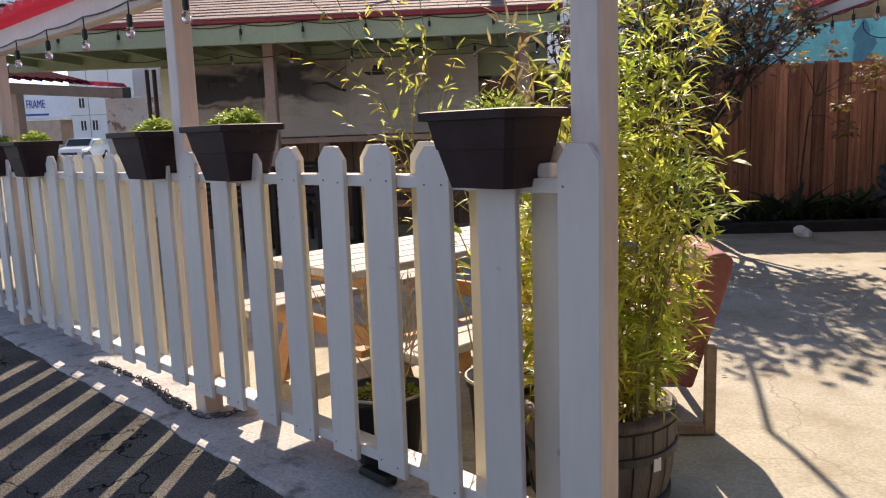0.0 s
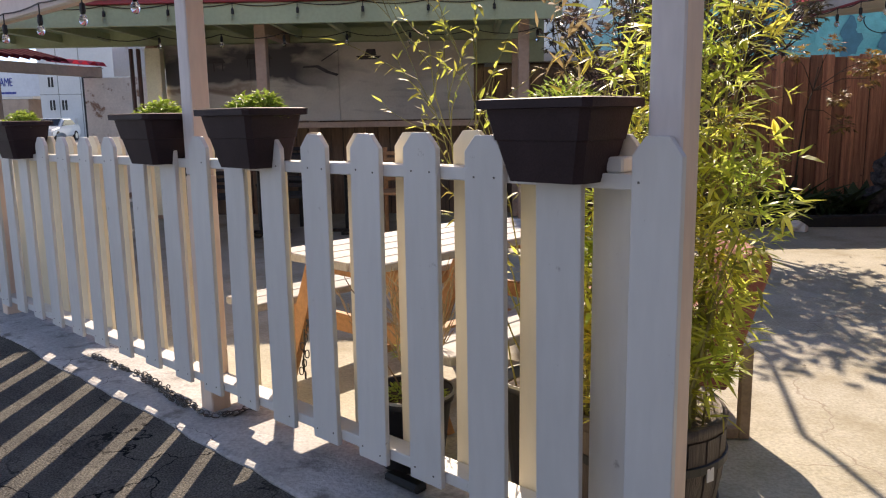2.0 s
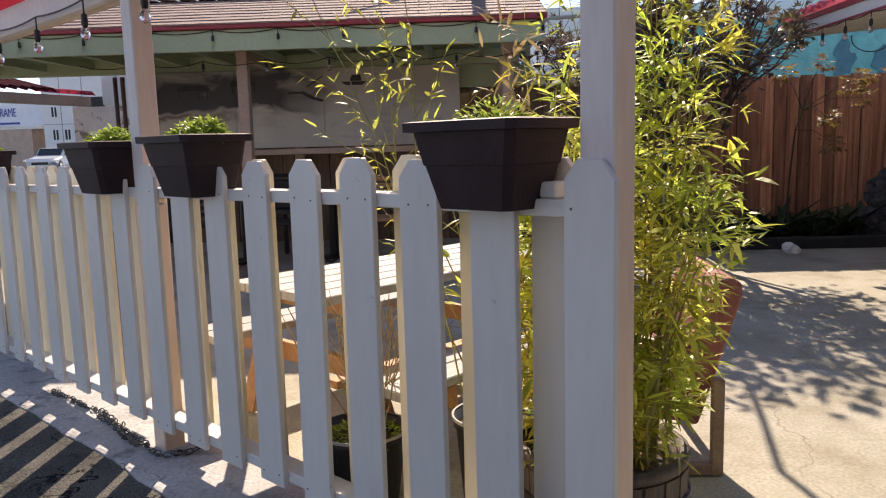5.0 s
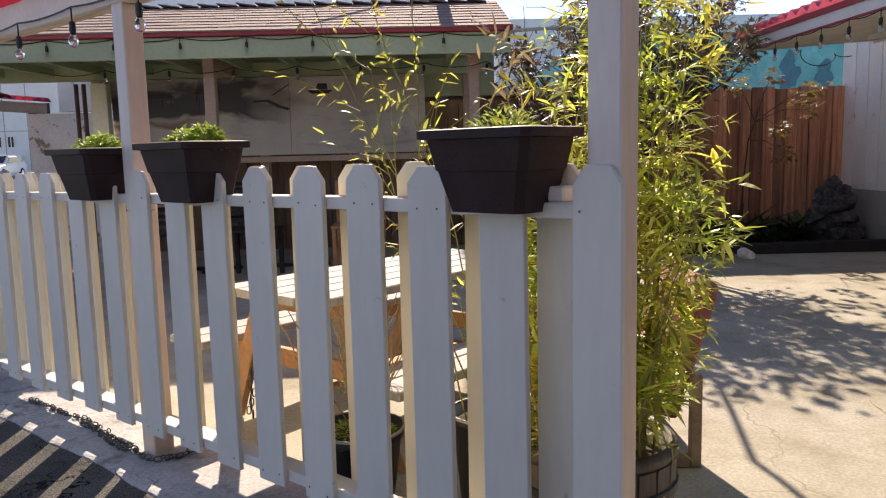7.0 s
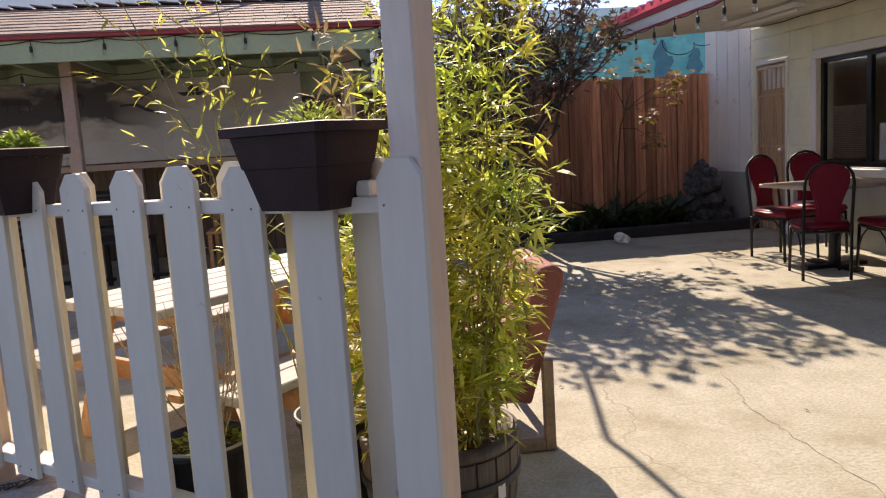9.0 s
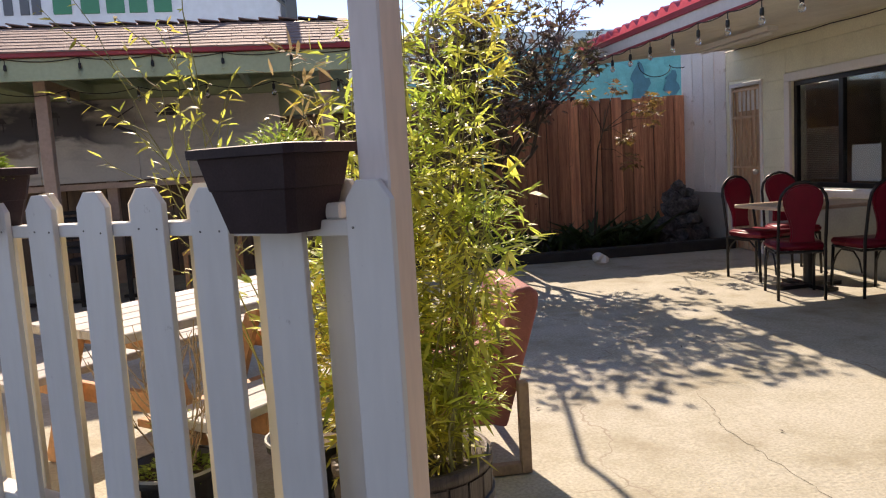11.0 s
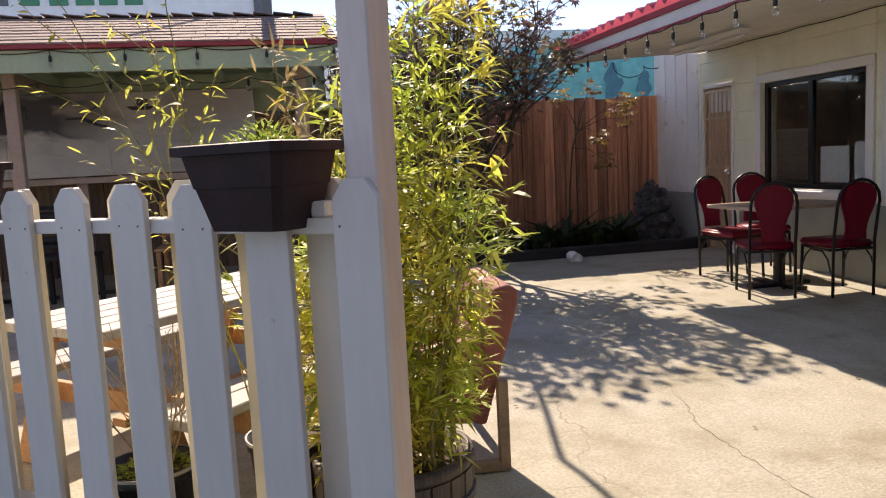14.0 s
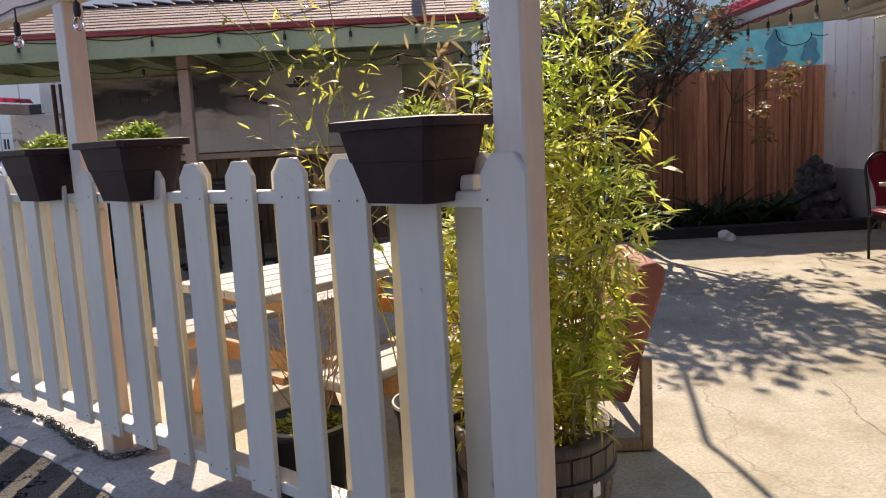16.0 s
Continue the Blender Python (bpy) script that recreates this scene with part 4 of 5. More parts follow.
pot(-0.375, 3.36, 0.165, 0.285, "black plastic plant pot with soil and moss")
pot(0.11, 3.18, 0.15, 0.40, "black plastic plant pot with a pale rim beside the barrel")
rnd = random.Random(8)
M_DRYTWIG = material("dry_twig", (0.34, 0.26, 0.16), 0.8, vary=0.15, scale=20, fine=90, bump=0.2)
dry = thing("dry_plant", "leafless brown twiggy plant growing in a black pot", "plant", (-0.37, 3.36, gz(-0.37, 3.36) + 0.24))
for i in range(20):
    bm = bmesh.new()
    p = Vector((rnd.uniform(-0.06, 0.06), rnd.uniform(-0.06, 0.06), 0))
    d = Vector((rnd.uniform(-0.35, 0.35), rnd.uniform(-0.35, 0.35), 1)).normalized()
    pts = [p]
    for k in range(7):
        d = (d + Vector((rnd.uniform(-.3, .3), rnd.uniform(-.3, .3), 0.08))).normalized()
        pts.append(pts[-1] + d * rnd.uniform(0.045, 0.085))
        if k > 0:
            e = (d + Vector((rnd.uniform(-1, 1), rnd.uniform(-1, 1), 0.2))).normalized()
            tube(bm, [pts[-1], pts[-1] + e * 0.05, pts[-1] + e * 0.09 + Vector((0, 0, 0.02))], 0.003, 4, 0.0014, close=False)
    tube(bm, pts, 0.0032, 5, 0.0014)
    part("twig", bm, M_DRYTWIG, dry)
bm = bmesh.new()
clump(bm, rnd, (0.0, 0, 0.005), (0.14, 0.14, 0.06), 620, 0.026, 0.012)
clump(bm, rnd, (0.0, 0.03, 0.17), (0.07, 0.07, 0.08), 90, 0.03, 0.008)
part("leaves", bm, M_MINT, dry)


# ---- picnic table ----
def picnic_table():
    o = fp(-0.955, 1.10)
    T = thing("picnic_table", "weathered wooden picnic table with attached benches", "picnic table", FENCE @ pose(-0.955, 1.10, gz(o.x, o.y)))
    L, top = 0.785, 0.70
    for i in range(5):
        x = -0.27 + 0.135 * i
        part("top_plank", bbox(x - 0.064, x + 0.064, -L, L, top - 0.038, top, 0.005), M_TABLEWOOD, T)
    for sx in (-1, 1):
        for k in (0, 1):
            x = sx * (0.57 + 0.145 * k)
            part("bench_plank", bbox(x - 0.069, x + 0.069, -L, L, 0.375, 0.413, 0.005), M_TABLEWOOD, T)
    for y in (-0.55, 0.55):
        part("cleat", bbox(-0.33, 0.33, y - 0.019, y + 0.019, top - 0.128, top - 0.04, 0.004), M_NEWWOOD, T, "orange-stained lumber")
        part("bearer", bbox(-0.78, 0.78, y + 0.02, y + 0.058, 0.285, 0.373, 0.004), M_NEWWOOD, T, "orange-stained lumber")
        for sx in (-1, 1):
            bm = bmesh.new()
            prism(bm, [(sx * 0.22, top - 0.04), (sx * 0.31, top - 0.04), (sx * 0.60, 0.0), (sx * 0.50, 0.0)], 0.038, Matrix.Translation((0, y - 0.058, 0)))
            part("leg", bm, M_NEWWOOD, T, "orange-stained lumber")
    part("brace", bbox(-0.045, 0.045, -0.5, 0.5, 0.20, 0.236, 0.004), M_NEWWOOD, T)
    return T


picnic_table()


# ---- upholstered armchair ----
M_OLDTAN = material("worn_tan_wood", (0.36, 0.25, 0.17), 0.6, vary=0.15, scale=8, fine=60, bump=0.2)


def armchair(m):
    A = thing("armchair", "pink upholstered armchair with worn wooden legs", "armchair", m)
    # local x: the way the sitter faces
    def slab(pts, y0, y1, w):
        bm = bmesh.new()
        prism(bm, pts, y1 - y0, Matrix.Translation((0, y0, 0)))
        bmesh.ops.bevel(bm, geom=bm.edges[:], offset=w, segments=3, affect="EDGES", profile=0.6)
        return bm
    part("backrest", slab([(0.03, 0.18), (0.10, 0.20), (0.0, 0.70), (-0.03, 0.755), (-0.09, 0.765), (-0.13, 0.735), (-0.125, 0.68)], -0.29, 0.29, 0.022), M_ARMCHAIR, A, smooth=True)
    part("seat", slab([(0.09, 0.24), (0.52, 0.27), (0.54, 0.40), (0.09, 0.37)], -0.24, 0.24, 0.03), M_ARMCHAIR, A, smooth=True)
    for s in (-1, 1):
        y = s * 0.265
        part("rear_leg", slab([(-0.055, 0.0), (-0.012, 0.0), (-0.012, 0.38), (-0.055, 0.38)], y * 1.19 - 0.022, y * 1.19 + 0.022, 0.005), M_OLDTAN, A, "worn wooden leg")
        part("front_leg", slab([(0.48, 0.0), (0.52, 0.0), (0.53, 0.24), (0.47, 0.24)], y - 0.025, y + 0.025, 0.005), M_OLDTAN, A, "worn wooden leg")
        part("runner", slab([(-0.011, 0.0), (0.479, 0.0), (0.479, 0.042), (-0.011, 0.042)], y * 1.19 - 0.02, y * 1.19 + 0.02, 0.004), M_OLDTAN, A, "worn wooden runner")
        part("side_panel", slab([(0.08, 0.20), (0.52, 0.24), (0.53, 0.45), (0.06, 0.50)], y - 0.024, y + 0.024, 0.008), M_ARMCHAIR, A)
        part("armrest", slab([(0.045, 0.505), (0.54, 0.455), (0.555, 0.49), (0.04, 0.56)], y - 0.035, y + 0.035, 0.012), M_ARMCHAIR, A, smooth=True)
    return A


armchair(pose(0.94, 3.87, gz(0.98, 3.84), 0, 0, 178))


# ---- red vinyl chairs and tables ----
def red_chair():
    C = thing("dining_chair", "black metal dining chair with red vinyl seat and back", "chair", Matrix(), "red chairs at the patio tables")
    W, B, F, TOP, SEAT = 0.172, -0.21, 0.20, 0.93, 0.445
    # seat faces +y; the back stands at y = B
    bm = bmesh.new()
    pts = [(-W, B, 0.0), (-W, B - 0.005, 0.45), (-W, B - 0.05, 0.72)]
    for k in range(9):
        a = math.pi * k / 8
        pts.append((-W * math.cos(a), B - 0.06 - 0.02 * math.sin(a), 0.76 + 0.17 * math.sin(a)))
    pts += [(W, B - 0.05, 0.72), (W, B - 0.005, 0.45), (W, B, 0.0)]
    tube(bm, pts, 0.0125, 8)
    part("back_frame", bm, M_DARKMETAL, C, smooth=True)
    bm = bmesh.new()
    out = []
    for k in range(13):
        a = math.pi * k / 12
        out.append((0.145 * math.cos(a), 0.80 + 0.115 * math.sin(a)))
    out += [(-0.143, 0.76), (-0.130, 0.71), (-0.108, 0.65), (-0.090, 0.59), (-0.084, 0.53), (-0.092, 0.46), (0.092, 0.46), (0.084, 0.53), (0.090, 0.59), (0.108, 0.65), (0.130, 0.71), (0.143, 0.76)]
    prism(bm, out, 0.045, Matrix.Translation((0, -0.022, 0)))
    bmesh.ops.bevel(bm, geom=[e for e in bm.edges if abs(e.verts[0].co.y - e.verts[1].co.y) < 1e-5], offset=0.012, segments=2, affect="EDGES")
    bm.transform(Matrix.Translation((0, B - 0.03, 0)) @ Matrix.Translation((0, 0, 0.6)) @ Matrix.Rotation(radians(7), 4, "X") @ Matrix.Translation((0, 0, -0.6)))
    part("backrest", bm, M_VINYL, C, "red vinyl back pad")
    bm = bmesh.new()
    seat = [(-0.175, B + 0.01), (0.175, B + 0.01), (0.205, 0.0), (0.205, F), (0.17, F + 0.03), (-0.17, F + 0.03), (-0.205, F), (-0.205, 0.0)]
    prism(bm, seat, 0.055)
    bmesh.ops.bevel(bm, geom=bm.edges[:], offset=0.016, segments=3, affect="EDGES")
    bm.transform(Matrix(((1, 0, 0, 0), (0, 0, 1, 0), (0, 1, 0, SEAT - 0.055), (0, 0, 0, 1))))
    part("seat", bm, M_VINYL, C, "red vinyl seat cushion", smooth=True)
    bm = bmesh.new()
    tube(bm, [(-0.185, B + 0.02, SEAT - 0.068), (-0.185, F, SEAT - 0.068), (0.185, F, SEAT - 0.068), (0.185, B + 0.02, SEAT - 0.068), (-0.185, B + 0.02, SEAT - 0.068)], 0.011, 6)
    part("seat_frame", bm, M_DARKMETAL, C)
    for x in (-0.185, 0.185):
        part("leg", tube(bmesh.new(), [(x, F - 0.01, SEAT - 0.06), (x * 1.03, F + 0.01, 0.0)], 0.0125, 8), M_DARKMETAL, C, smooth=True)
        part("brace", tube(bmesh.new(), [(x, B + 0.01, 0.20), (x, B + 0.05, 0.30), (x, B + 0.12, 0.36), (x, F - 0.12, 0.36), (x, F - 0.05, 0.30), (x, F, 0.20)], 0.007, 6), M_DARKMETAL, C)
    return C


def at_floor(x, y, face):
    """face: degrees by which the chair's front turns from +y, anticlockwise."""
    return pose(x, y, gz(x, y), 0, 0, face)


first = red_chair()
first.matrix_basis = at_floor(4.0, 6.18, -22)
for x, y, a in ((4.20, 7.0, -168), (4.64, 7.17, 166), (4.55, 6.03, -6), (4.10, 4.47, 172), (4.97, 4.76, 176)):
    copy_thing(first, at_floor(x, y, a))


def cafe_table():
    T = thing("cafe_table", "square laminate cafe table on a black pedestal base", "table", Matrix(), "patio tables")
    part("tabletop", bbox(-0.45, 0.45, -0.38, 0.38, 0.685, 0.715, 0.004), M_TABLETOP, T, "tan laminate top")
    part("column", lathe(bmesh.new(), [(0.045, 0.03), (0.045, 0.66), (0.12, 0.664), (0.12, 0.684)], 16), M_DARKMETAL, T)
    bm = bmesh.new()
    for a in (0, 90):
        bm2 = box(bm, -0.29, 0.29, -0.045, 0.045, 0.0, 0.03)
        for v in bm2:
            v.co = Matrix.Rotation(radians(a), 3, "Z") @ v.co + Vector((0, 0, 0.0005 * (a > 0)))
    part("base", bm, M_DARKMETAL, T)
    return T


tab = cafe_table()
tab.matrix_basis = at_floor(4.32, 6.46, 4)
copy_thing(tab, at_floor(4.52, 4.24, 4))


# ---- string lights ----
def swag(a, b, sag, k=10):
    a, b = Vector(a), Vector(b)
    return [a.lerp(b, i / k) - Vector((0, 0, sag * 4 * (i / k) * (1 - i / k))) for i in range(k + 1)]


def bulb_part(parent, p):
    bm = lathe(bmesh.new(), [(0.006, 0.0), (0.013, -0.006), (0.015, -0.04), (0.012, -0.055)], 10, Matrix.Translation(p))
    sock = part("socket", bm, M_BLACK, parent)
    bm = lathe(bmesh.new(), [(0.009, -0.055), (0.019, -0.075), (0.022, -0.092), (0.016, -0.108), (0.004, -0.114)], 12, Matrix.Translation(p))
    part("bulb", bm, M_BULB, sock, smooth=True)


def light_string(label, spans, spacing, drop=0.05, sag=0.02):
    S = thing("string_light", label, "string lights", (0, 0, 0), "strings of bulbs")
    bm = bmesh.new()
    for a, b in spans:
        a, b = Vector(a), Vector(b)
        n = max(1, round((b - a).length / spacing))
        for i in range(n):
            tube(bm, swag(a.lerp(b, i / n), a.lerp(b, (i + 1) / n), sag, 6), 0.0045, 5, close=False)
            p = a.lerp(b, (i + 1) / n)
            tube(bm, [p, p - Vector((0, 0, drop))], 0.004, 5)
            bulb_part(S, p - Vector((0, 0, drop)))
    part("cable", bm, M_BLACK, S, "black cable")
    return S


light_string("black cable with clear bulbs along the eave", [((EX - 0.05, EY - 0.2, EZ + 0.0), (EX - 0.05, 3.2, EZ + 0.0))], 0.42)
light_string("black cable with clear bulbs along the green fascia", [((PX0 + 0.3, PY - 0.012, 2.372), (PX1 - 0.02, PY - 0.012, 2.372))], 0.61, 0.045, 0.03)
light_string("black cable with clear bulbs under the pavilion beam", [((PX0 + 1.9, 8.47, 2.13), (PX1 - 0.2, 8.47, 2.14))], 0.6, 0.02, 0.05)
aa, ab = fp(-7.0, -0.02, BZ + 0.03), fp(-1.2, -0.02, BZ + 0.03)
light_string("black cable with clear bulbs on the awning beam", [(aa, ab)], 0.60, 0.06, 0.012)
loose = thing("loose_cable", "loose black cable looped from the eave corner", "cable", (0, 0, 0))
part("cable", tube(bmesh.new(), [Vector((EX + 0.55 + 0.62 * t + 0.07 * math.cos(11 * t), EY - 0.10, EZ + 0.015 - 0.10 * math.sin(3.1 * t) + 0.05 * math.sin(11 * t))) for t in [i / 40 for i in range(41)]], 0.005, 5), M_BLACK, loose)
wire = thing("wall_cable", "black cable stapled along the top of the restaurant wall", "cable", (0, 0, 0))
part("cable", tube(bmesh.new(), [(WX - 0.025, 8.9 - 0.3 * i, EZ + 0.13 + 0.006 * math.sin(2.3 * i)) for i in range(24)], 0.005, 5), M_BLACK, wire)
tubelight = thing("tube_light", "white tube light fixed under the eave soffit", "lamp", pose(4.1, 7.2, EZ + 0.025, 0, 0, 0))
part("housing", bbox(-0.05, 0.05, -0.6, 0.6, -0.012, 0.03, 0.005), M_WINFRAME, tubelight)
part("tube", tube(bmesh.new(), [(0, -0.57, -0.03), (0, 0.57, -0.03)], 0.016, 10), M_WINFRAME, tubelight)

# ---- window contents ----
tagged(part("paper_notice", bbox(WX + 0.10, WX + 0.103, 6.60, 6.97, 0.86, 1.19, 0), M_PAPER), "white paper notice behind the window", "notice")
tagged(part("paper_notice", bbox(WX + 0.105, WX + 0.108, 6.33, 6.54, 0.86, 1.22, 0), M_PAPER), "narrow white paper notice behind the window", "notice")
nb = thing("posted_notice", "white notice with dark print on the window pane", "notice", (WX + 0.038, 5.45, 1.28))
part("sheet", bbox(-0.002, 0.0, -0.12, 0.12, -0.125, 0.125, 0), M_PAPER, nb)
for z, w in ((0.10, 0.09), (-0.085, 0.09), (-0.108, 0.07)):
    part("print", bbox(-0.004, -0.0022, -w, w, z - 0.009, z + 0.009, 0), M_GREYINK, nb)
part("print", lathe(bmesh.new(), [(0.045, 0), (0.045, 0.0015)], 16, Matrix.Translation((-0.0022, 0, 0.0)) @ Matrix.Rotation(radians(-90), 4, "Y")), M_GREYINK, nb)
bl = thing("window_blind", "brown slatted blind behind the window pane", "blind", (WX + 0.13, 7.40, 0.86))
d0 = mesh("slat", bbox(-0.012, 0.012, -0.25, 0.25, -0.001, 0.001, 0))
d0.materials.append(M_BLIND)
for i in range(28):
    shared("slat", d0, bl, pose(0, 0, 0.02 + 0.018 * i, 0, 35, 0))
garland = thing("garland", "silvery tinsel garland hung inside the window", "garland", (0, 0, 0))
bm = bmesh.new()
rnd = random.Random(4)
for k in range(260):
    t = rnd.random() * 2
    y = 6.35 + 0.65 * t
    z = 1.72 - 0.16 * math.sin(math.pi * (t % 1.0))
    p = Vector((WX + 0.12, y, z)) + Vector((rnd.uniform(-.02, .02), 0, rnd.uniform(-.03, .03)))
    leaf(bm, p, Vector((rnd.uniform(-1, 1), rnd.uniform(-1, 1), rnd.uniform(-1, 1))), Vector((0, 0, 1)), 0.035, 0.006)
part("tinsel", bm, M_ALU, garland)


# ---- purple-leaved tree behind the bamboo ----
def star_leaf(bm, rnd, p, d, size):
    """A hand-shaped leaf of five narrow lobes."""
    side = d.cross(Vector((rnd.uniform(-.5, .5), rnd.uniform(-.5, .5), 1))).normalized()
    nrm = side.cross(d).normalized()
    for k in range(5):
        a = radians(-80 + 40 * k)
        q = (d * math.cos(a) + side * math.sin(a)).normalized()
        ln = size * (1.0 - 0.13 * abs(k - 2))
        w = ln * 0.17
        o = nrm.cross(q)
        v = [bm.verts.new(p), bm.verts.new(p + q * ln * 0.45 + o * w), bm.verts.new(p + q * ln - nrm * 0.15 * ln), bm.verts.new(p + q * ln * 0.45 - o * w)]
        bm.faces.new(v)


def tree():
    rnd = random.Random(31)
    T = thing("tree", "purple-leaved small tree with star-shaped leaves by the fence", "tree", (0, 0, 0))
    wood, crown, spare, thin = bmesh.new(), bmesh.new(), bmesh.new(), random.Random(4)
    base = Vector((2.08, 9.2, 0.1))

    def grow(p, d, length, r, depth):
        pts = [p]
        for k in range(6):
            d = (d + Vector((rnd.uniform(-.22, .22), rnd.uniform(-.22, .22), rnd.uniform(-.06, .16)))).normalized()
            pts.append(pts[-1] + d * length / 6)
        tube(wood, pts, r, 6, r * 0.6)
        if depth >= 2:
            for q in pts[1:]:
                for _ in range(rnd.choice((1, 1, 2))):
                    e = Vector((rnd.uniform(-1, 1), rnd.uniform(-1, 1), rnd.uniform(-0.9, 0.6)))
                    star_leaf(crown if thin.random() < 0.60 else spare, rnd, q + e * 0.10, (e + d * 0.5).normalized(), rnd.uniform(0.05, 0.09))
        if depth < 4:
            for _ in range(3 if depth else 5):
                e = (d + Vector((rnd.uniform(-1, 1), rnd.uniform(-0.8, 0.8), rnd.uniform(-.25, .7)))).normalized()
                grow(pts[rnd.choice((3, 4, 5, 6))], e, length * rnd.uniform(0.55, 0.78), r * 0.55, depth + 1)

    for dx, dy in ((-0.85, -0.25), (-0.4, -0.4), (-0.1, -0.5), (-0.02, -0.3)):
        grow(base + Vector((dx * 0.1, 0, 0)), Vector((dx, dy, 1.1)).normalized(), 1.32, 0.045, 0)
    part("trunk", wood, M_BARK, T)
    spare.free()
    part("crown", crown, M_TREELEAF, T)


tree()

# thin shrub with reddish sunlit leaves in front of the red fence
rnd = random.Random(77)
sh = thing("shrub", "thin branching shrub with bronze star-shaped leaves", "shrub", (0, 0, 0))
wood, crown = bmesh.new(), bmesh.new()
stem = [Vector((3.50, 9.30, 0.1)), Vector((3.54, 9.28, 0.85)), Vector((3.57, 9.25, 1.30)), Vector((3.62, 9.2, 1.5)), Vector((3.66, 9.2, 1.75))]
tube(wood, stem, 0.011, 6, 0.005)
for tip in ((4.1, 9.1, 1.75), (4.2, 9.15, 1.62), (3.9, 9.1, 1.15), (3.35, 9.1, 1.9), (3.8, 9.2, 2.0), (3.85, 9.1, 1.42), (4.25, 9.1, 1.85)):
    tip = Vector(tip)
    a = stem[3] if tip.z > 1.3 else stem[2]
    mid = (a + tip) / 2 + Vector((0, 0, 0.06))
    tube(wood, [a, mid, tip], 0.006, 5, 0.002)
    for _ in range(46):
        e = Vector((rnd.uniform(-1, 1), rnd.uniform(-1, 1), rnd.uniform(-0.9, 0.7)))
        star_leaf(crown, rnd, tip + e * 0.10, e.normalized(), rnd.uniform(0.035, 0.072))
part("stem", wood, M_BARK, sh)
part("leaves", crown, M_BRONZE, sh)


def bed_plant(x, y, k, size, length, width, up=0.8, label="dark green leafy plant in the bed"):
    rnd = random.Random(int(x * 100 + k))
    p = thing("bed_plant", label, "plant", (x, y, 0.12))
    bm = bmesh.new()
    for _ in range(k):
        a = rnd.uniform(0, 6.283)
        d = Vector((math.cos(a), math.sin(a), up * rnd.uniform(0.3, 1.6)))
        leaf(bm, Vector((rnd.uniform(-size, size), rnd.uniform(-size, size), rnd.uniform(0, 0.1))), d, Vector((0, 0, 1)), length * rnd.uniform(0.6, 1.2), width * rnd.uniform(0.7, 1.2))
    part("leaves", bm, M_SHRUB, p)


for x, y, k, s, ln, w in ((3.35, 9.1, 60, 0.18, 0.3, 0.04), (3.8, 9.05, 50, 0.16, 0.26, 0.035), (2.9, 9.1, 90, 0.25, 0.2, 0.03), (4.15, 9.2, 12, 0.08, 0.55, 0.17), (2.3, 9.0, 90, 0.3, 0.22, 0.035), (3.45, 9.3, 10, 0.05, 0.75, 0.14), (3.0, 9.25, 120, 0.3, 0.32, 0.06), (3.6, 9.45, 120, 0.32, 0.36, 0.07), (4.1, 9.5, 90, 0.22, 0.34, 0.07), (2.55, 9.3, 130, 0.3, 0.34, 0.06), (3.95, 9.15, 9, 0.06, 0.5, 0.16)):
    bed_plant(x, y, k, s, ln, w)


# heap of broken concrete and rocks
def rock(bm, rnd, c, r):
    v = bmesh.ops.create_icosphere(bm, subdivisions=2, radius=1.0)["verts"]
    sc = Vector((r * rnd.uniform(0.8, 1.3), r * rnd.uniform(0.8, 1.2), r * rnd.uniform(0.6, 1.0)))
    o = Vector((rnd.uniform(0, 50), rnd.uniform(0, 50), 0))
    for q in v:
        k = 1 + 0.6 * noise.noise(q.co * 1.3 + o) + 0.4 * noise.noise(q.co * 3 + o)
        q.co = Vector(c) + Vector((q.co.x * sc.x, q.co.y * sc.y, q.co.z * sc.z)) * k


rnd = random.Random(12)
heap = [(2.75, 9.1, 0.2, 0.13), (2.5, 9.0, 0.19, 0.15), (3.1, 9.0, 0.18, 0.09)]
for level, (z, spread, r, k) in enumerate(((0.22, 0.19, 0.15, 7), (0.38, 0.16, 0.14, 5), (0.54, 0.12, 0.13, 4), (0.68, 0.07, 0.12, 2), (0.79, 0.0, 0.10, 1))):
    for i in range(k):
        a = 6.283 * i / k + level
        heap.append((4.60 + spread * math.cos(a), 9.30 + 0.7 * spread * math.sin(a), z + rnd.uniform(-0.03, 0.03), r * rnd.uniform(0.8, 1.15)))
for x, y, z, r in heap:
    bm = bmesh.new()
    rock(bm, rnd, (0, 0, 0), r)
    ob = part("rock", bm, M_ROCK)
    ob.location = (x, y, z)
    tagged(ob, "rough dark grey rock piled in the planting bed", "rock", "rocks in the bed")
bm = bmesh.new()
rock(bm, random.Random(3), (0, 0, 0), 0.085)
pp = part("crumpled_paper", bm, M_PAPER)
pp.location = (3.25, 8.5, gz(3.25, 8.5) + 0.045)
tagged(pp, "crumpled white paper lying on the concrete", "litter")
crk = bmesh.new()
way = [Vector((2.09, 4.25, 0)), Vector((2.03, 3.95, 0)), Vector((1.96, 3.76, 0)), Vector((1.97, 3.5, 0)), Vector((1.95, 3.25, 0)), Vector((1.98, 2.95, 0)), Vector((1.90, 2.6, 0))]
rc = random.Random(6)
prev = None
for a, b in zip(way, way[1:]):
    for i in range(7):
        p = a.lerp(b, i / 7) + Vector((rc.uniform(-.014, .014), rc.uniform(-.01, .01), 0))
        w = rc.uniform(0.0008, 0.0024)
        pair = [crk.verts.new((p.x + k * w, p.y, gz(p.x, p.y) + 0.0015)) for k in (-1, 1)]
        if prev:
            crk.faces.new((prev[0], prev[1], pair[1], pair[0]))
        prev = pair
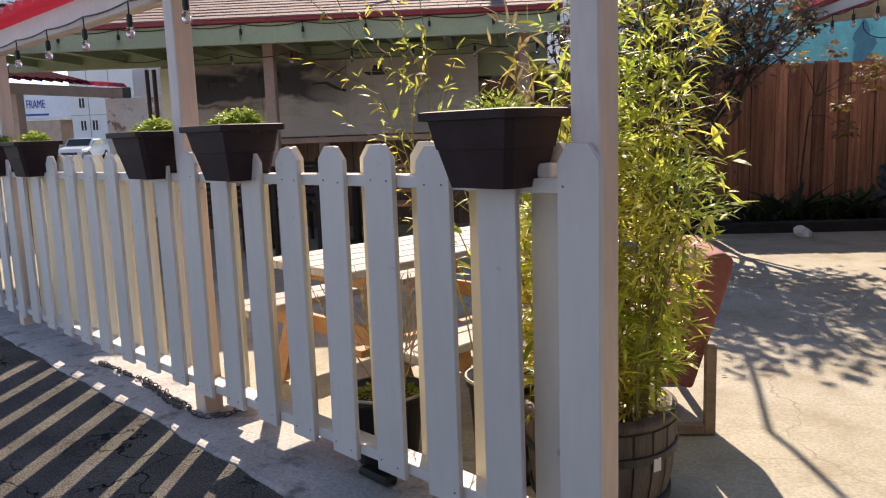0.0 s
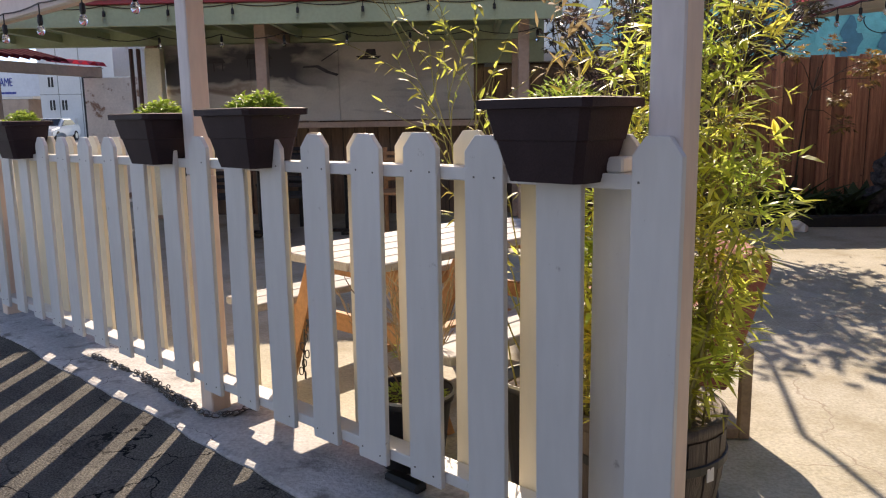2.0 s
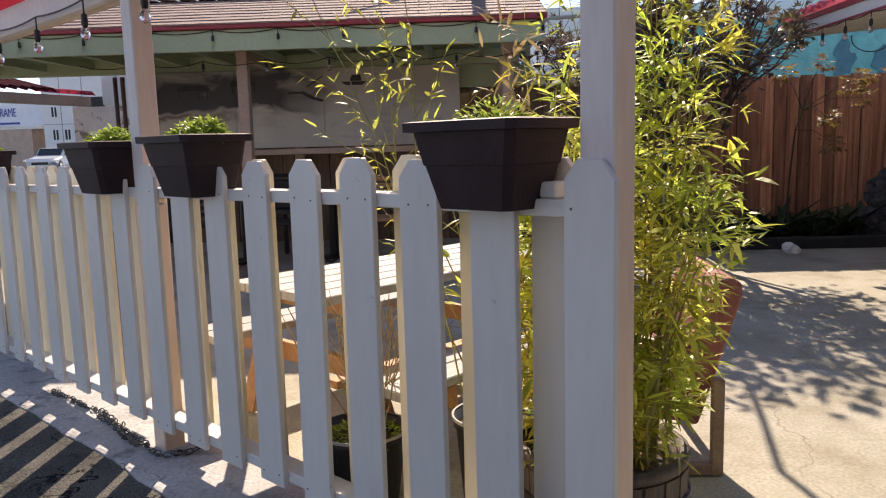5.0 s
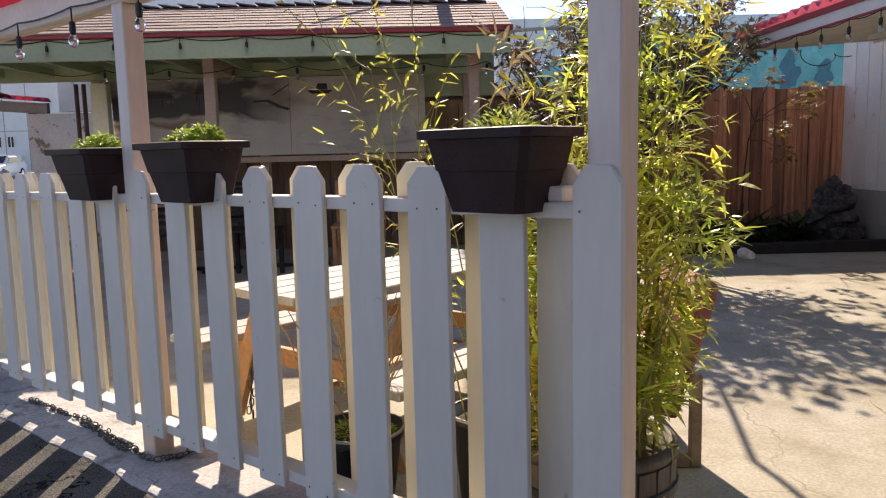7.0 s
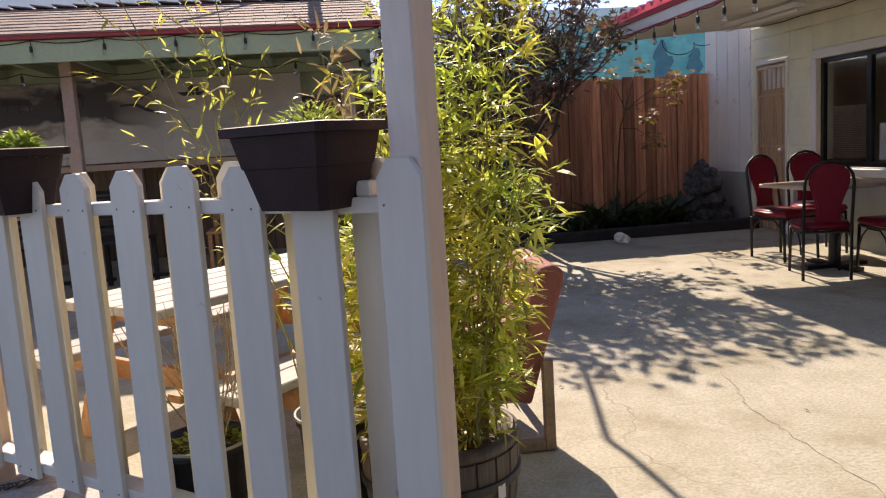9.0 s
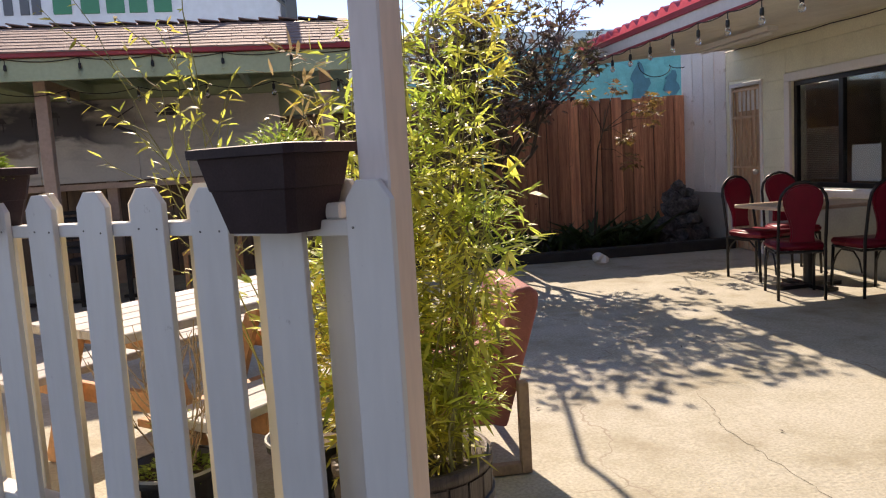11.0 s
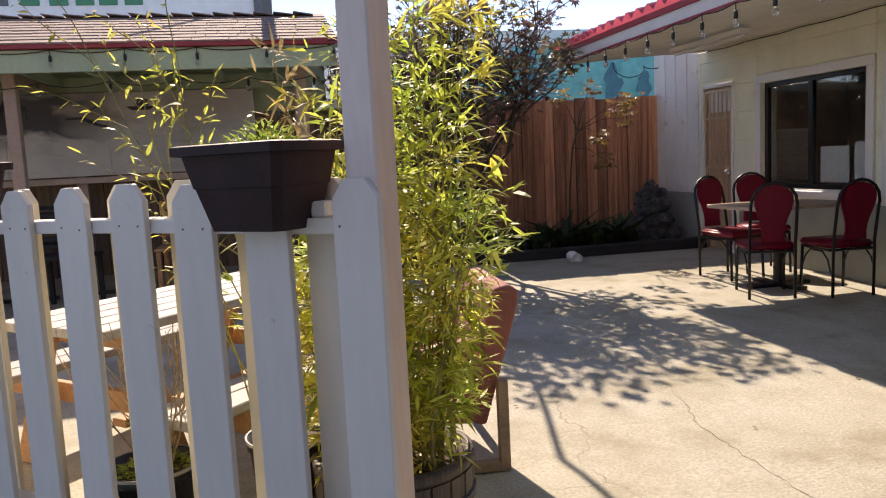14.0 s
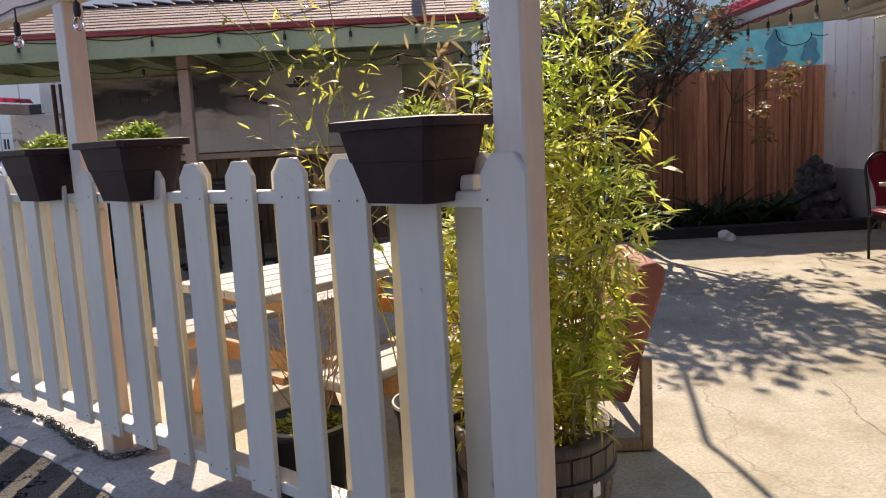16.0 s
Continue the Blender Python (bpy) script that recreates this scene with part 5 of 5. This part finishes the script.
setting("slab_crack", crk, M_CRACK, "thin dark crack wandering across the patio slab", "crack")
foot = fp(-0.33, 0.05)
tagged(part("rubber_foot", bbox(-0.09, 0.09, -0.03, 0.03, 0, 0.035, 0.012, FENCE @ pose(-0.20, 0.10, gz(foot.x, foot.y))), M_BLACK), "black rubber foot under the picket fence rail", "foot")
litter = random.Random(9)
for i in range(26):
    x, y = litter.uniform(1.0, 4.6), litter.uniform(3.2, 8.3)
    bm = bmesh.new()
    leaf(bm, Vector((0, 0, 0.006)), Vector((1, 0.2, 0.05)), Vector((0, 0, 1)), litter.uniform(0.02, 0.05), litter.uniform(0.01, 0.02))
    ob = part("fallen_leaf", bm, M_TREELEAF)
    ob.matrix_basis = pose(x, y, gz(x, y), 0, 0, litter.uniform(0, 360))
    tagged(ob, "small dry brown leaf on the concrete", "leaf", "fallen leaves")


# ---- chain on the ground ----
def chain(points, label):
    c = thing("chain", label, "chain", (0, 0, 0))
    bm = bmesh.new()
    ring = [(0.014 * math.cos(2 * math.pi * k / 12) + (0.006 if math.cos(2 * math.pi * k / 12) > 0 else -0.006), 0.010 * math.sin(2 * math.pi * k / 12), 0) for k in range(13)]
    tube(bm, ring, 0.0033, 5, close=False)
    d0 = mesh("link", bm, True)
    d0.materials.append(M_STEEL)
    rnd = random.Random(2)
    pts = [Vector(p) for p in points]
    k = 0
    for a, b in zip(pts, pts[1:]):
        n = max(1, round((b - a).length / 0.023))
        for i in range(n):
            p = a.lerp(b, i / n) + Vector((rnd.uniform(-.012, .012), rnd.uniform(-.012, .012), 0))
            z = (gz(p.x, p.y) + 0.010 + rnd.uniform(0, 0.008)) if p.z == 0 else p.z
            ang = math.degrees(math.atan2((b - a).y, (b - a).x)) + rnd.uniform(-18, 18)
            if abs((b - a).z) > 0.1:
                m = Matrix.Translation((p.x, p.y, z)) @ Euler((0, radians(90), radians(90 * (k % 2)))).to_matrix().to_4x4()
            else:
                m = pose(p.x, p.y, z, 65 * (k % 2) + rnd.uniform(-15, 15), 0, ang)
            shared("link", d0, c, m)
            k += 1


chain([(-2.30, 4.72, 0), (-1.98, 4.46, 0), (-1.84, 4.36, 0), (-1.62, 4.12, 0), (-1.44, 3.92, 0), (-1.32, 3.80, 0), (-1.24, 3.80, 0), (-1.15, 3.88, 0), (-1.17, 3.98, 0)], "rusty steel chain lying on the concrete round a post")
chain([(-1.86, 4.35, 0), (-1.64, 4.10, 0), (-1.46, 3.90, 0)], "rusty steel chain doubled back on the concrete")

chain([(-0.974, 4.197, 0.02), (-0.954, 4.19, 0.195), (-0.937, 4.197, 0.40)], "rusty steel chain hanging beside the picnic table leg")

# ---- left side: second canopy, peeling wall, pipes ----
c2 = thing("canopy", "tan beam with red wavy roofing at the end of the patio", "canopy", kind="structure")
A2, B2 = Vector((-6.83, 7.6, 0)), Vector((-5.50, 12.0, 0))
dv = (B2 - A2).normalized()
CAN = Matrix.Translation(A2) @ Matrix(((dv.x, -dv.y, 0, 0), (dv.y, dv.x, 0, 0), (0, 0, 1, 0), (0, 0, 0, 1)))
c2.matrix_basis = CAN
ln = (B2 - A2).length
part("beam", bbox(0, ln, -0.05, 0.05, 1.93, 2.07, 0.005), M_BEAM, c2, "tan painted beam")
# Most of the sheet is coloured as shaded, only its end as sunlit.
bm = bmesh.new()
corrugated(bm, -0.12, 0.9, 2.09, 2.34, 0, ln - 0.685, 0.17, 0.06)
bm.transform(Matrix(((0, 1, 0, 0), (1, 0, 0, 0), (0, 0, 1, 0), (0, 0, 0, 1))))
part("roofing", bm, M_REDTILE_SHADE, c2, "red wavy plastic roofing in a shade-darkened colour")
bm = bmesh.new()
corrugated(bm, -0.14, 0.30, 2.08, 2.13, ln - 0.68, ln, 0.17, 0.06)
bm.transform(Matrix(((0, 1, 0, 0), (1, 0, 0, 0), (0, 0, 1, 0), (0, 0, 0, 1))))
part("roofing", bm, M_REDTILE, c2, "red wavy plastic roofing in its bright sunlit colour")
for t in (0.4, 2.75):
    o = A2 + dv * t
    part("post", bbox(t - 0.06, t + 0.06, -0.06, 0.06, gz(o.x, o.y), 1.93, 0.006), M_BEAM, c2, "tan painted post")
setting("wall_peeling", bbox(-5.75, -4.3, 12.0, 12.15, 0, 1.93, 0.004), M_PEEL, "white wall with peeling brown-stained paint", "wall")
setting("wall_peeling_upper", bbox(-5.30, -4.3, 12.02, 12.15, 1.951, 2.5, 0.004), M_PANEL, "grey wall above the peeling paint", "wall")
for x in (-3.955, -3.87):
    tagged(part("drain_pipe", tube(bmesh.new(), [(x, 9.5, 0.2), (x, 9.5, 2.1)], 0.024, 10), M_PIPEBROWN), "dark brown drain pipe at the pavilion corner", "pipe", "drain pipes")
tagged(part("pavilion_column", bbox(-3.78, -3.6, 9.44, 9.56, 0.2, 2.1, 0.006), M_STUCCO), "cream painted column beside the mural panel", "column", kind="structure")

# things in the dark of the pavilion
def slatted_chair(x, y, turn, mat, label):
    C = thing("slatted_chair", label, "chair", at_floor(x, y, turn), "slatted chairs in the pavilion")
    for i in range(5):
        part("slat", bbox(-0.23, 0.23, 0.2, 0.22, 0.56 + 0.065 * i, 0.60 + 0.065 * i, 0.004), mat, C)
    for k in (-0.23, 0.23):
        part("rear_leg", bbox(k - 0.02, k + 0.02, 0.225, 0.265, 0, 0.9, 0.004), mat, C)
        part("front_leg", bbox(k - 0.02, k + 0.02, -0.24, -0.2, 0, 0.45, 0.004), mat, C)
    part("seat", bbox(-0.26, 0.26, -0.25, 0.22, 0.451, 0.48, 0.005), mat, C)


slatted_chair(-0.75, 8.3, 0, M_NEWWOOD, "orange wooden slatted chair in the pavilion")
for x, y in ((-2.3, 8.6), (-1.4, 8.7)):
    copy_thing(tab, at_floor(x, y, 0))
for x, y, a in ((-2.7, 8.1, 200), (-1.8, 8.1, 170), (-2.2, 9.2, 0)):
    slatted_chair(x, y, a, M_DARKBED, "dark wooden slatted chair in the pavilion")

# unseen pipe, added and bent so that its shadow falls on the slab
pipe = thing("bent_pipe", "unseen bent pipe added to cast a shadow on the slab", "pipe", (0, 0, 0))
part("pipe", tube(bmesh.new(), [(0.70, 8.25, 2.36), (0.80, 7.95, 2.36), (1.30, 7.76, 2.35), (1.43, 7.72, 2.35), (1.46, 7.64, 2.35), (1.34, 7.12, 2.35), (1.22, 6.64, 2.35), (1.25, 6.47, 2.35), (1.275, 6.15, 2.35), (1.29, 5.75, 2.35)], 0.017, 8), M_GREYBASE, pipe)
# ---- sign over the roof ----
sg = thing("billboard", "large pale blue-white sign board with bold green lettering", "sign", (0, 20, 0))
part("panel", bbox(-14, -0.05, 0, 0.25, 4.85, 8.6, 0.02), M_SIGN, sg)
part("frame", bbox(-0.048, 0.3, -0.1, 0.3, 3.0, 8.7, 0.01), M_GREYINK, sg, "dark grey edge post")
for i, x in enumerate((-4.95, -4.35, -3.8, -3.3, -2.75)):
    part("letter_bar", bbox(x - 0.2, x + 0.2, -0.03, -0.003, 5.12, 5.75, 0.01), M_GREENINK, sg)
for i, x in enumerate((-6.1, -5.75, -5.5)):
    part("letter_bar", bbox(x - 0.1, x + 0.1, -0.03, -0.003, 5.12, 5.6, 0.01), M_GREYINK, sg)
for x in (-7, -2):
    part("leg", bbox(x - 0.15, x + 0.15, 0.26, 0.5, 0.2, 8.0, 0.01), M_GREYINK, sg)
po = thing("steel_pole", "dark steel pole with a slanting brace behind the roof", "pole", (0.17, 10.6, 0.1))
part("pole", bbox(-0.07, 0.07, -0.07, 0.07, 0.0, 5.2, 0.01), M_GREYINK, po)
part("brace", tube(bmesh.new(), [(0, 0.0, 3.15), (-1.3, 0.0, 4.2)], 0.025, 6), M_GREYINK, po)

# ---- neighbours and street ----
M_DEEPTEAL = material("deep_teal_paint", (0.03, 0.17, 0.24), 0.6, vary=0.1, bump=0.05)
M_PALETEAL = material("pale_teal_paint", (0.10, 0.45, 0.48), 0.6, vary=0.1, bump=0.05)
nb1 = thing("neighbour_building", "low building with a teal painted wall behind the fence", "building", (0, 0, 0))
part("wall", bbox(3.0, 12.0, 15.0, 22.0, 0, 3.3, 0.02), M_TEAL, nb1, "teal wall with pale and dark painted shapes")
part("roof", bbox(2.0, 13.0, 22.01, 32.0, 0.0, 4.75, 0.05), M_WHITEWALL, nb1, "pale grey upper storey")
for i, (x, z, w, h, mt) in enumerate(((6.3, 2.75, 0.22, 0.3, M_PALETEAL), (6.75, 2.55, 0.18, 0.35, M_DEEPTEAL), (7.1, 2.8, 0.25, 0.2, M_PALETEAL), (7.4, 2.5, 0.15, 0.25, M_DEEPTEAL), (5.8, 2.6, 0.2, 0.3, M_PALETEAL), (5.2, 2.7, 0.25, 0.25, M_DEEPTEAL))):
    bm = bmesh.new()
    pts = [(x + w * (1 + 0.3 * math.sin(5 * a + i)) * math.cos(a), z + h * (1 + 0.25 * math.cos(3 * a + i)) * math.sin(a)) for a in [2 * math.pi * k / 18 for k in range(18)]]
    prism(bm, pts, 0.003, Matrix.Translation((0, 14.99 - 0.004 * i, 0)))
    part("painted_shape", bm, mt, nb1)
shed = thing("neighbour_shed", "shed with a silvery blue metal roof behind the fence", "shed", (0, 0, 0))
part("wall", bbox(-3.4, 2.1, 11.2, 13.5, 0, 1.98, 0.02), M_OLDWOOD, shed)
part("roof", bbox(-3.5, 2.2, 11.1, 13.6, 1.985, 2.12, 0.01), M_ALU, shed, "silvery metal roof")
# Unseen wall, added to block sky light from the near end of the fence.
setting("wall_near_south", bbox(-2.6, 14, -2.9, -2.6, -0.5, 4.4, 0.02), M_SKYBLOCK, "unseen dark grey wall added to keep sky light off the near pickets", "wall")
# Unseen reflector wall, added to fill the shaded fence front with light.
setting("wall_south", bbox(-16, 14, -9.3, -9.0, -0.5, 4.6, 0.02), M_BOUNCE, "unseen pale blue wall added to bounce cool light onto the fence", "wall")

st = thing("street_building", "white panelled building with small windows across the street", "building", Matrix.Translation((1.2, 60.6, -0.4)) @ Matrix.Scale(1.35, 4))
part("wall", bbox(-25.3, -18.5, 0, 6, 0, 7.0, 0.02), M_WHITEWALL, st)
for x in (-24.2, -22.9):
    part("groove", bbox(x - 0.02, x + 0.02, -0.02, -0.002, 0.3, 7.0, 0), M_GREYBASE, st)
for z in (2.9, 4.3):
    part("groove", bbox(-25.3, -21.5, -0.016, -0.0015, z - 0.02, z + 0.02, 0), M_GREYBASE, st)
for x, z in ((-24.6, 2.3), (-23.9, 2.3), (-24.6, 3.6)):
    w = part("window", bbox(x - 0.16, x + 0.16, -0.03, -0.003, z - 0.28, z + 0.28, 0), M_DARKMETAL, st)
    for a, b, c, d in ((x - 0.2, x - 0.161, z - 0.3, z + 0.3), (x + 0.161, x + 0.2, z - 0.3, z + 0.3), (x - 0.02, x + 0.02, z - 0.28, z + 0.28)):
        part("frame", bbox(a, b, -0.05, -0.032, c, d, 0), M_WINFRAME, w)
fan = part("fan_unit", bbox(-24.05, -23.25, -0.35, -0.004, 0.75, 1.55, 0.02), M_WINFRAME, st, "white fan unit on the wall")
part("fan_ring", lathe(bmesh.new(), [(0.30, 0), (0.36, 0.02), (0.30, 0.04), (0.24, 0.02)], 20, pose(-23.65, -0.36, 1.15, 90, 0, 0), cap=False), M_DARKMETAL, fan)
part("doorway", bbox(-22.8, -21.6, -0.03, -0.003, 0.0, 4.4, 0), M_DARKBED, st, "dark doorway")
sb = thing("body_shop", "long workshop with a white sign in blue letters", "building", Matrix.Translation((-0.1, 61.9, -0.4)) @ Matrix.Scale(1.35, 4))
part("wall", bbox(-45, -25.6, 0, 6, 0, 2.7, 0.02), M_BEAM, sb)
part("sign_board", bbox(-29.6, -23.4, -0.1, -0.01, 2.85, 4.3, 0.01), M_SIGN, sb, "white sign with blue letters")
part("sign_board", bbox(-34.5, -29.65, -0.1, -0.01, 2.75, 4.1, 0.01), M_SIGN, sb)
part("roof", bbox(-45, -25.3, 0.01, 6, 2.71, 4.4, 0.02), M_PANEL, sb)


def lettering(text, m, size, mat, parent):
    c = bpy.data.curves.new("text", "FONT")
    c.body, c.size, c.align_x, c.extrude = text, size, "CENTER", 0.01
    tmp = bpy.data.objects.new("text", c)
    me = bpy.data.meshes.new_from_object(tmp)
    bpy.data.objects.remove(tmp)
    me.materials.append(mat)
    ob = new("lettering", me)
    ob.parent = parent
    ob.matrix_basis = m


lettering("BODY & FRAME", pose(-27.72, -0.13, 3.45, 90, 0, 0) @ Matrix.Diagonal((0.56, 1, 1, 1)), 0.70, M_BLUEINK, sb)
lettering("AUTO SERVICE", pose(-31.4, -0.13, 2.95, 90, 0, 0), 0.42, M_GREYINK, sb)
for z, w in ((3.65, 1.6),):
    part("letter_bar", bbox(-31.4 - w, -31.4 + w, -0.13, -0.105, z - 0.15, z + 0.15, 0), M_GREYINK, sb)
part("letter_bar", bbox(-28.2, -26.2, -0.13, -0.105, 3.0, 3.12, 0), M_BLUEINK, sb)


def car(m):
    C = thing("car", "silver sedan parked on the street beyond the patio", "car", m)
    bm = bmesh.new()
    prof = [(-2.25, 0.30), (2.25, 0.30), (2.28, 0.62), (2.0, 0.80), (1.05, 0.93), (0.95, 0.95), (0.35, 1.42), (-0.85, 1.45), (-1.6, 1.08), (-2.2, 1.0), (-2.3, 0.6)]
    prism(bm, prof, 1.75, Matrix.Translation((0, -0.875, 0)))
    bmesh.ops.bevel(bm, geom=[e for e in bm.edges if abs(e.verts[0].co.y - e.verts[1].co.y) < 1e-5], offset=0.09, segments=3, affect="EDGES")
    part("body", bm, M_CARPAINT, C, smooth=False)
    for s in (-1, 1):
        bm = bmesh.new()
        y = 0.88 * s
        prism(bm, [(0.80, 0.97), (0.30, 1.34), (-0.78, 1.36), (-1.35, 1.05)], 0.02, Matrix.Translation((0, y - (0.02 if s < 0 else 0), 0)))
        part("side_window", bm, M_CARGLASS, C, "dark side glass")
        for x in (-1.4, 1.4):
            w = part("wheel", lathe(bmesh.new(), [(0.2, -0.1), (0.32, -0.1), (0.33, 0.0), (0.32, 0.1), (0.2, 0.1)], 20, pose(x, 0.80 * s, 0.33, 90, 0, 0)), M_TYRE, C)
            part("rim", lathe(bmesh.new(), [(0.19, -0.115), (0.19, 0.115), (0.05, 0.13)], 16, pose(x, 0.80 * s, 0.33, 90, 0, 0)), M_ALU, w)
        part("headlight", bbox(2.1, 2.27, y * 0.95 - 0.16, y * 0.95 + 0.1 * 0, 0.62, 0.76, 0.02), M_WINFRAME, C)
    part("windscreen", bbox(-0.01, 0.01, -0.7, 0.7, -0.33, 0.33, 0, pose(0.665, 0, 1.20, 0, -52, 0)), M_CARGLASS, C)
    part("grille", bbox(2.24, 2.30, -0.5, 0.5, 0.42, 0.58, 0.01), M_DARKMETAL, C)
    return C


car(pose(-26.3, 49.5, gz(-26, 49.5) - 0.30, 0, 0, -84))
mt = thing("parking_meter", "grey parking meter on a thin post by the street", "parking meter", (-7.2, 14.0, gz(-7.2, 14) - 0.30))
part("post", tube(bmesh.new(), [(0, 0, 0), (0, 0, 0.85)], 0.03, 8), M_GREYINK, mt)
part("head", lathe(bmesh.new(), [(0.06, 0.85), (0.09, 0.9), (0.095, 1.05), (0.07, 1.15), (0.02, 1.18)], 14), M_GREYBASE, mt, smooth=True)


# ---- siding boards of the restaurant wall ----
we = bpy.data.objects["wall_east"]
holes = [(a - 0.09, b + 0.09, c - 0.09, d + 0.09) for a, b, c, d in (WIN1, WIN2)] + [(DOOR[0] - 0.03, DOOR[1] + 0.03, -0.3, DOOR[3] + 0.04)]
z = 0.705
while z < 2.35:
    z1 = min(z + 0.295, 2.38)
    cuts = sorted({-2.0, 0.0, 2.4, 4.2, 8.92, *(min(max(v, -2.0), 8.92) for h in holes for v in h[:2])})
    for a, b in zip(cuts, cuts[1:]):
        segs = [(z, z1)]
        for h in holes:
            if h[0] < (a + b) / 2 < h[1]:
                nxt = []
                for lo, hi in segs:
                    if h[2] > lo:
                        nxt.append((lo, min(hi, h[2])))
                    if h[3] < hi:
                        nxt.append((max(lo, h[3]), hi))
                segs = nxt
        for lo, hi in segs:
            if hi - lo > 0.02 and b - a > 0.03:
                part("siding_board", bbox(WX - 0.010, WX - 0.0015, a + 0.001, b - 0.001, lo + 0.003, hi - 0.003, 0.002), M_STUCCO, we)
    z = z1
for y in (9.18, 9.44, 9.70):
    part("batten", bbox(WX - 0.022, WX - 0.0125, y - 0.012, y + 0.012, 0.71, 2.4, 0.002), M_PANEL, bpy.data.objects["wall_east_end"])

# ---- shingles, last ----
pv = bpy.data.objects["pavilion"]
rnd = random.Random(6)
kinds = []
for k in range(4):
    w = (0.21, 0.25, 0.29, 0.33)[k]
    bm = bbox(-w / 2 + 0.0015, w / 2 - 0.0015, 0, 0.30, 0, 0.016, 0.003)
    d0 = mesh("shingle", bm)
    d0.materials.append(M_SHINGLE)
    kinds.append((w, d0))
slope = math.degrees(math.atan(rise))
run = (RY - PY) / math.cos(radians(slope))
for r in range(9):
    u0 = -0.06 + r * 0.186
    x = PX0 - 0.02 + rnd.uniform(-0.15, 0)
    while x < PX1 - 0.02:
        w, d0 = rnd.choice(kinds)
        c = min(max(x + w / 2, PX0 + w / 2 - 0.02), PX1 + 0.02 - w / 2)
        yy = PY + u0 * math.cos(radians(slope)) + rnd.uniform(-0.013, 0.011)
        shared("shingle", d0, pv, pose(c, yy, EAVE + 0.036 + rise * (yy - PY), slope - 2.6 + rnd.uniform(-0.7, 0.5), rnd.uniform(-0.4, 0.4), 0))
        x += w
for i in range(32):
    x = PX0 + 0.1 + i * 0.214
    if x < PX1 - 0.05:
        part("ridge_shingle", bbox(-0.11, 0.11, -0.13, 0.13, 0.0, 0.012, 0.003, pose(x, RY, EAVE + 0.034 + rise * (RY - PY) + 0.008, 0, rnd.uniform(6, 10), 0)), M_SHINGLE, pv)
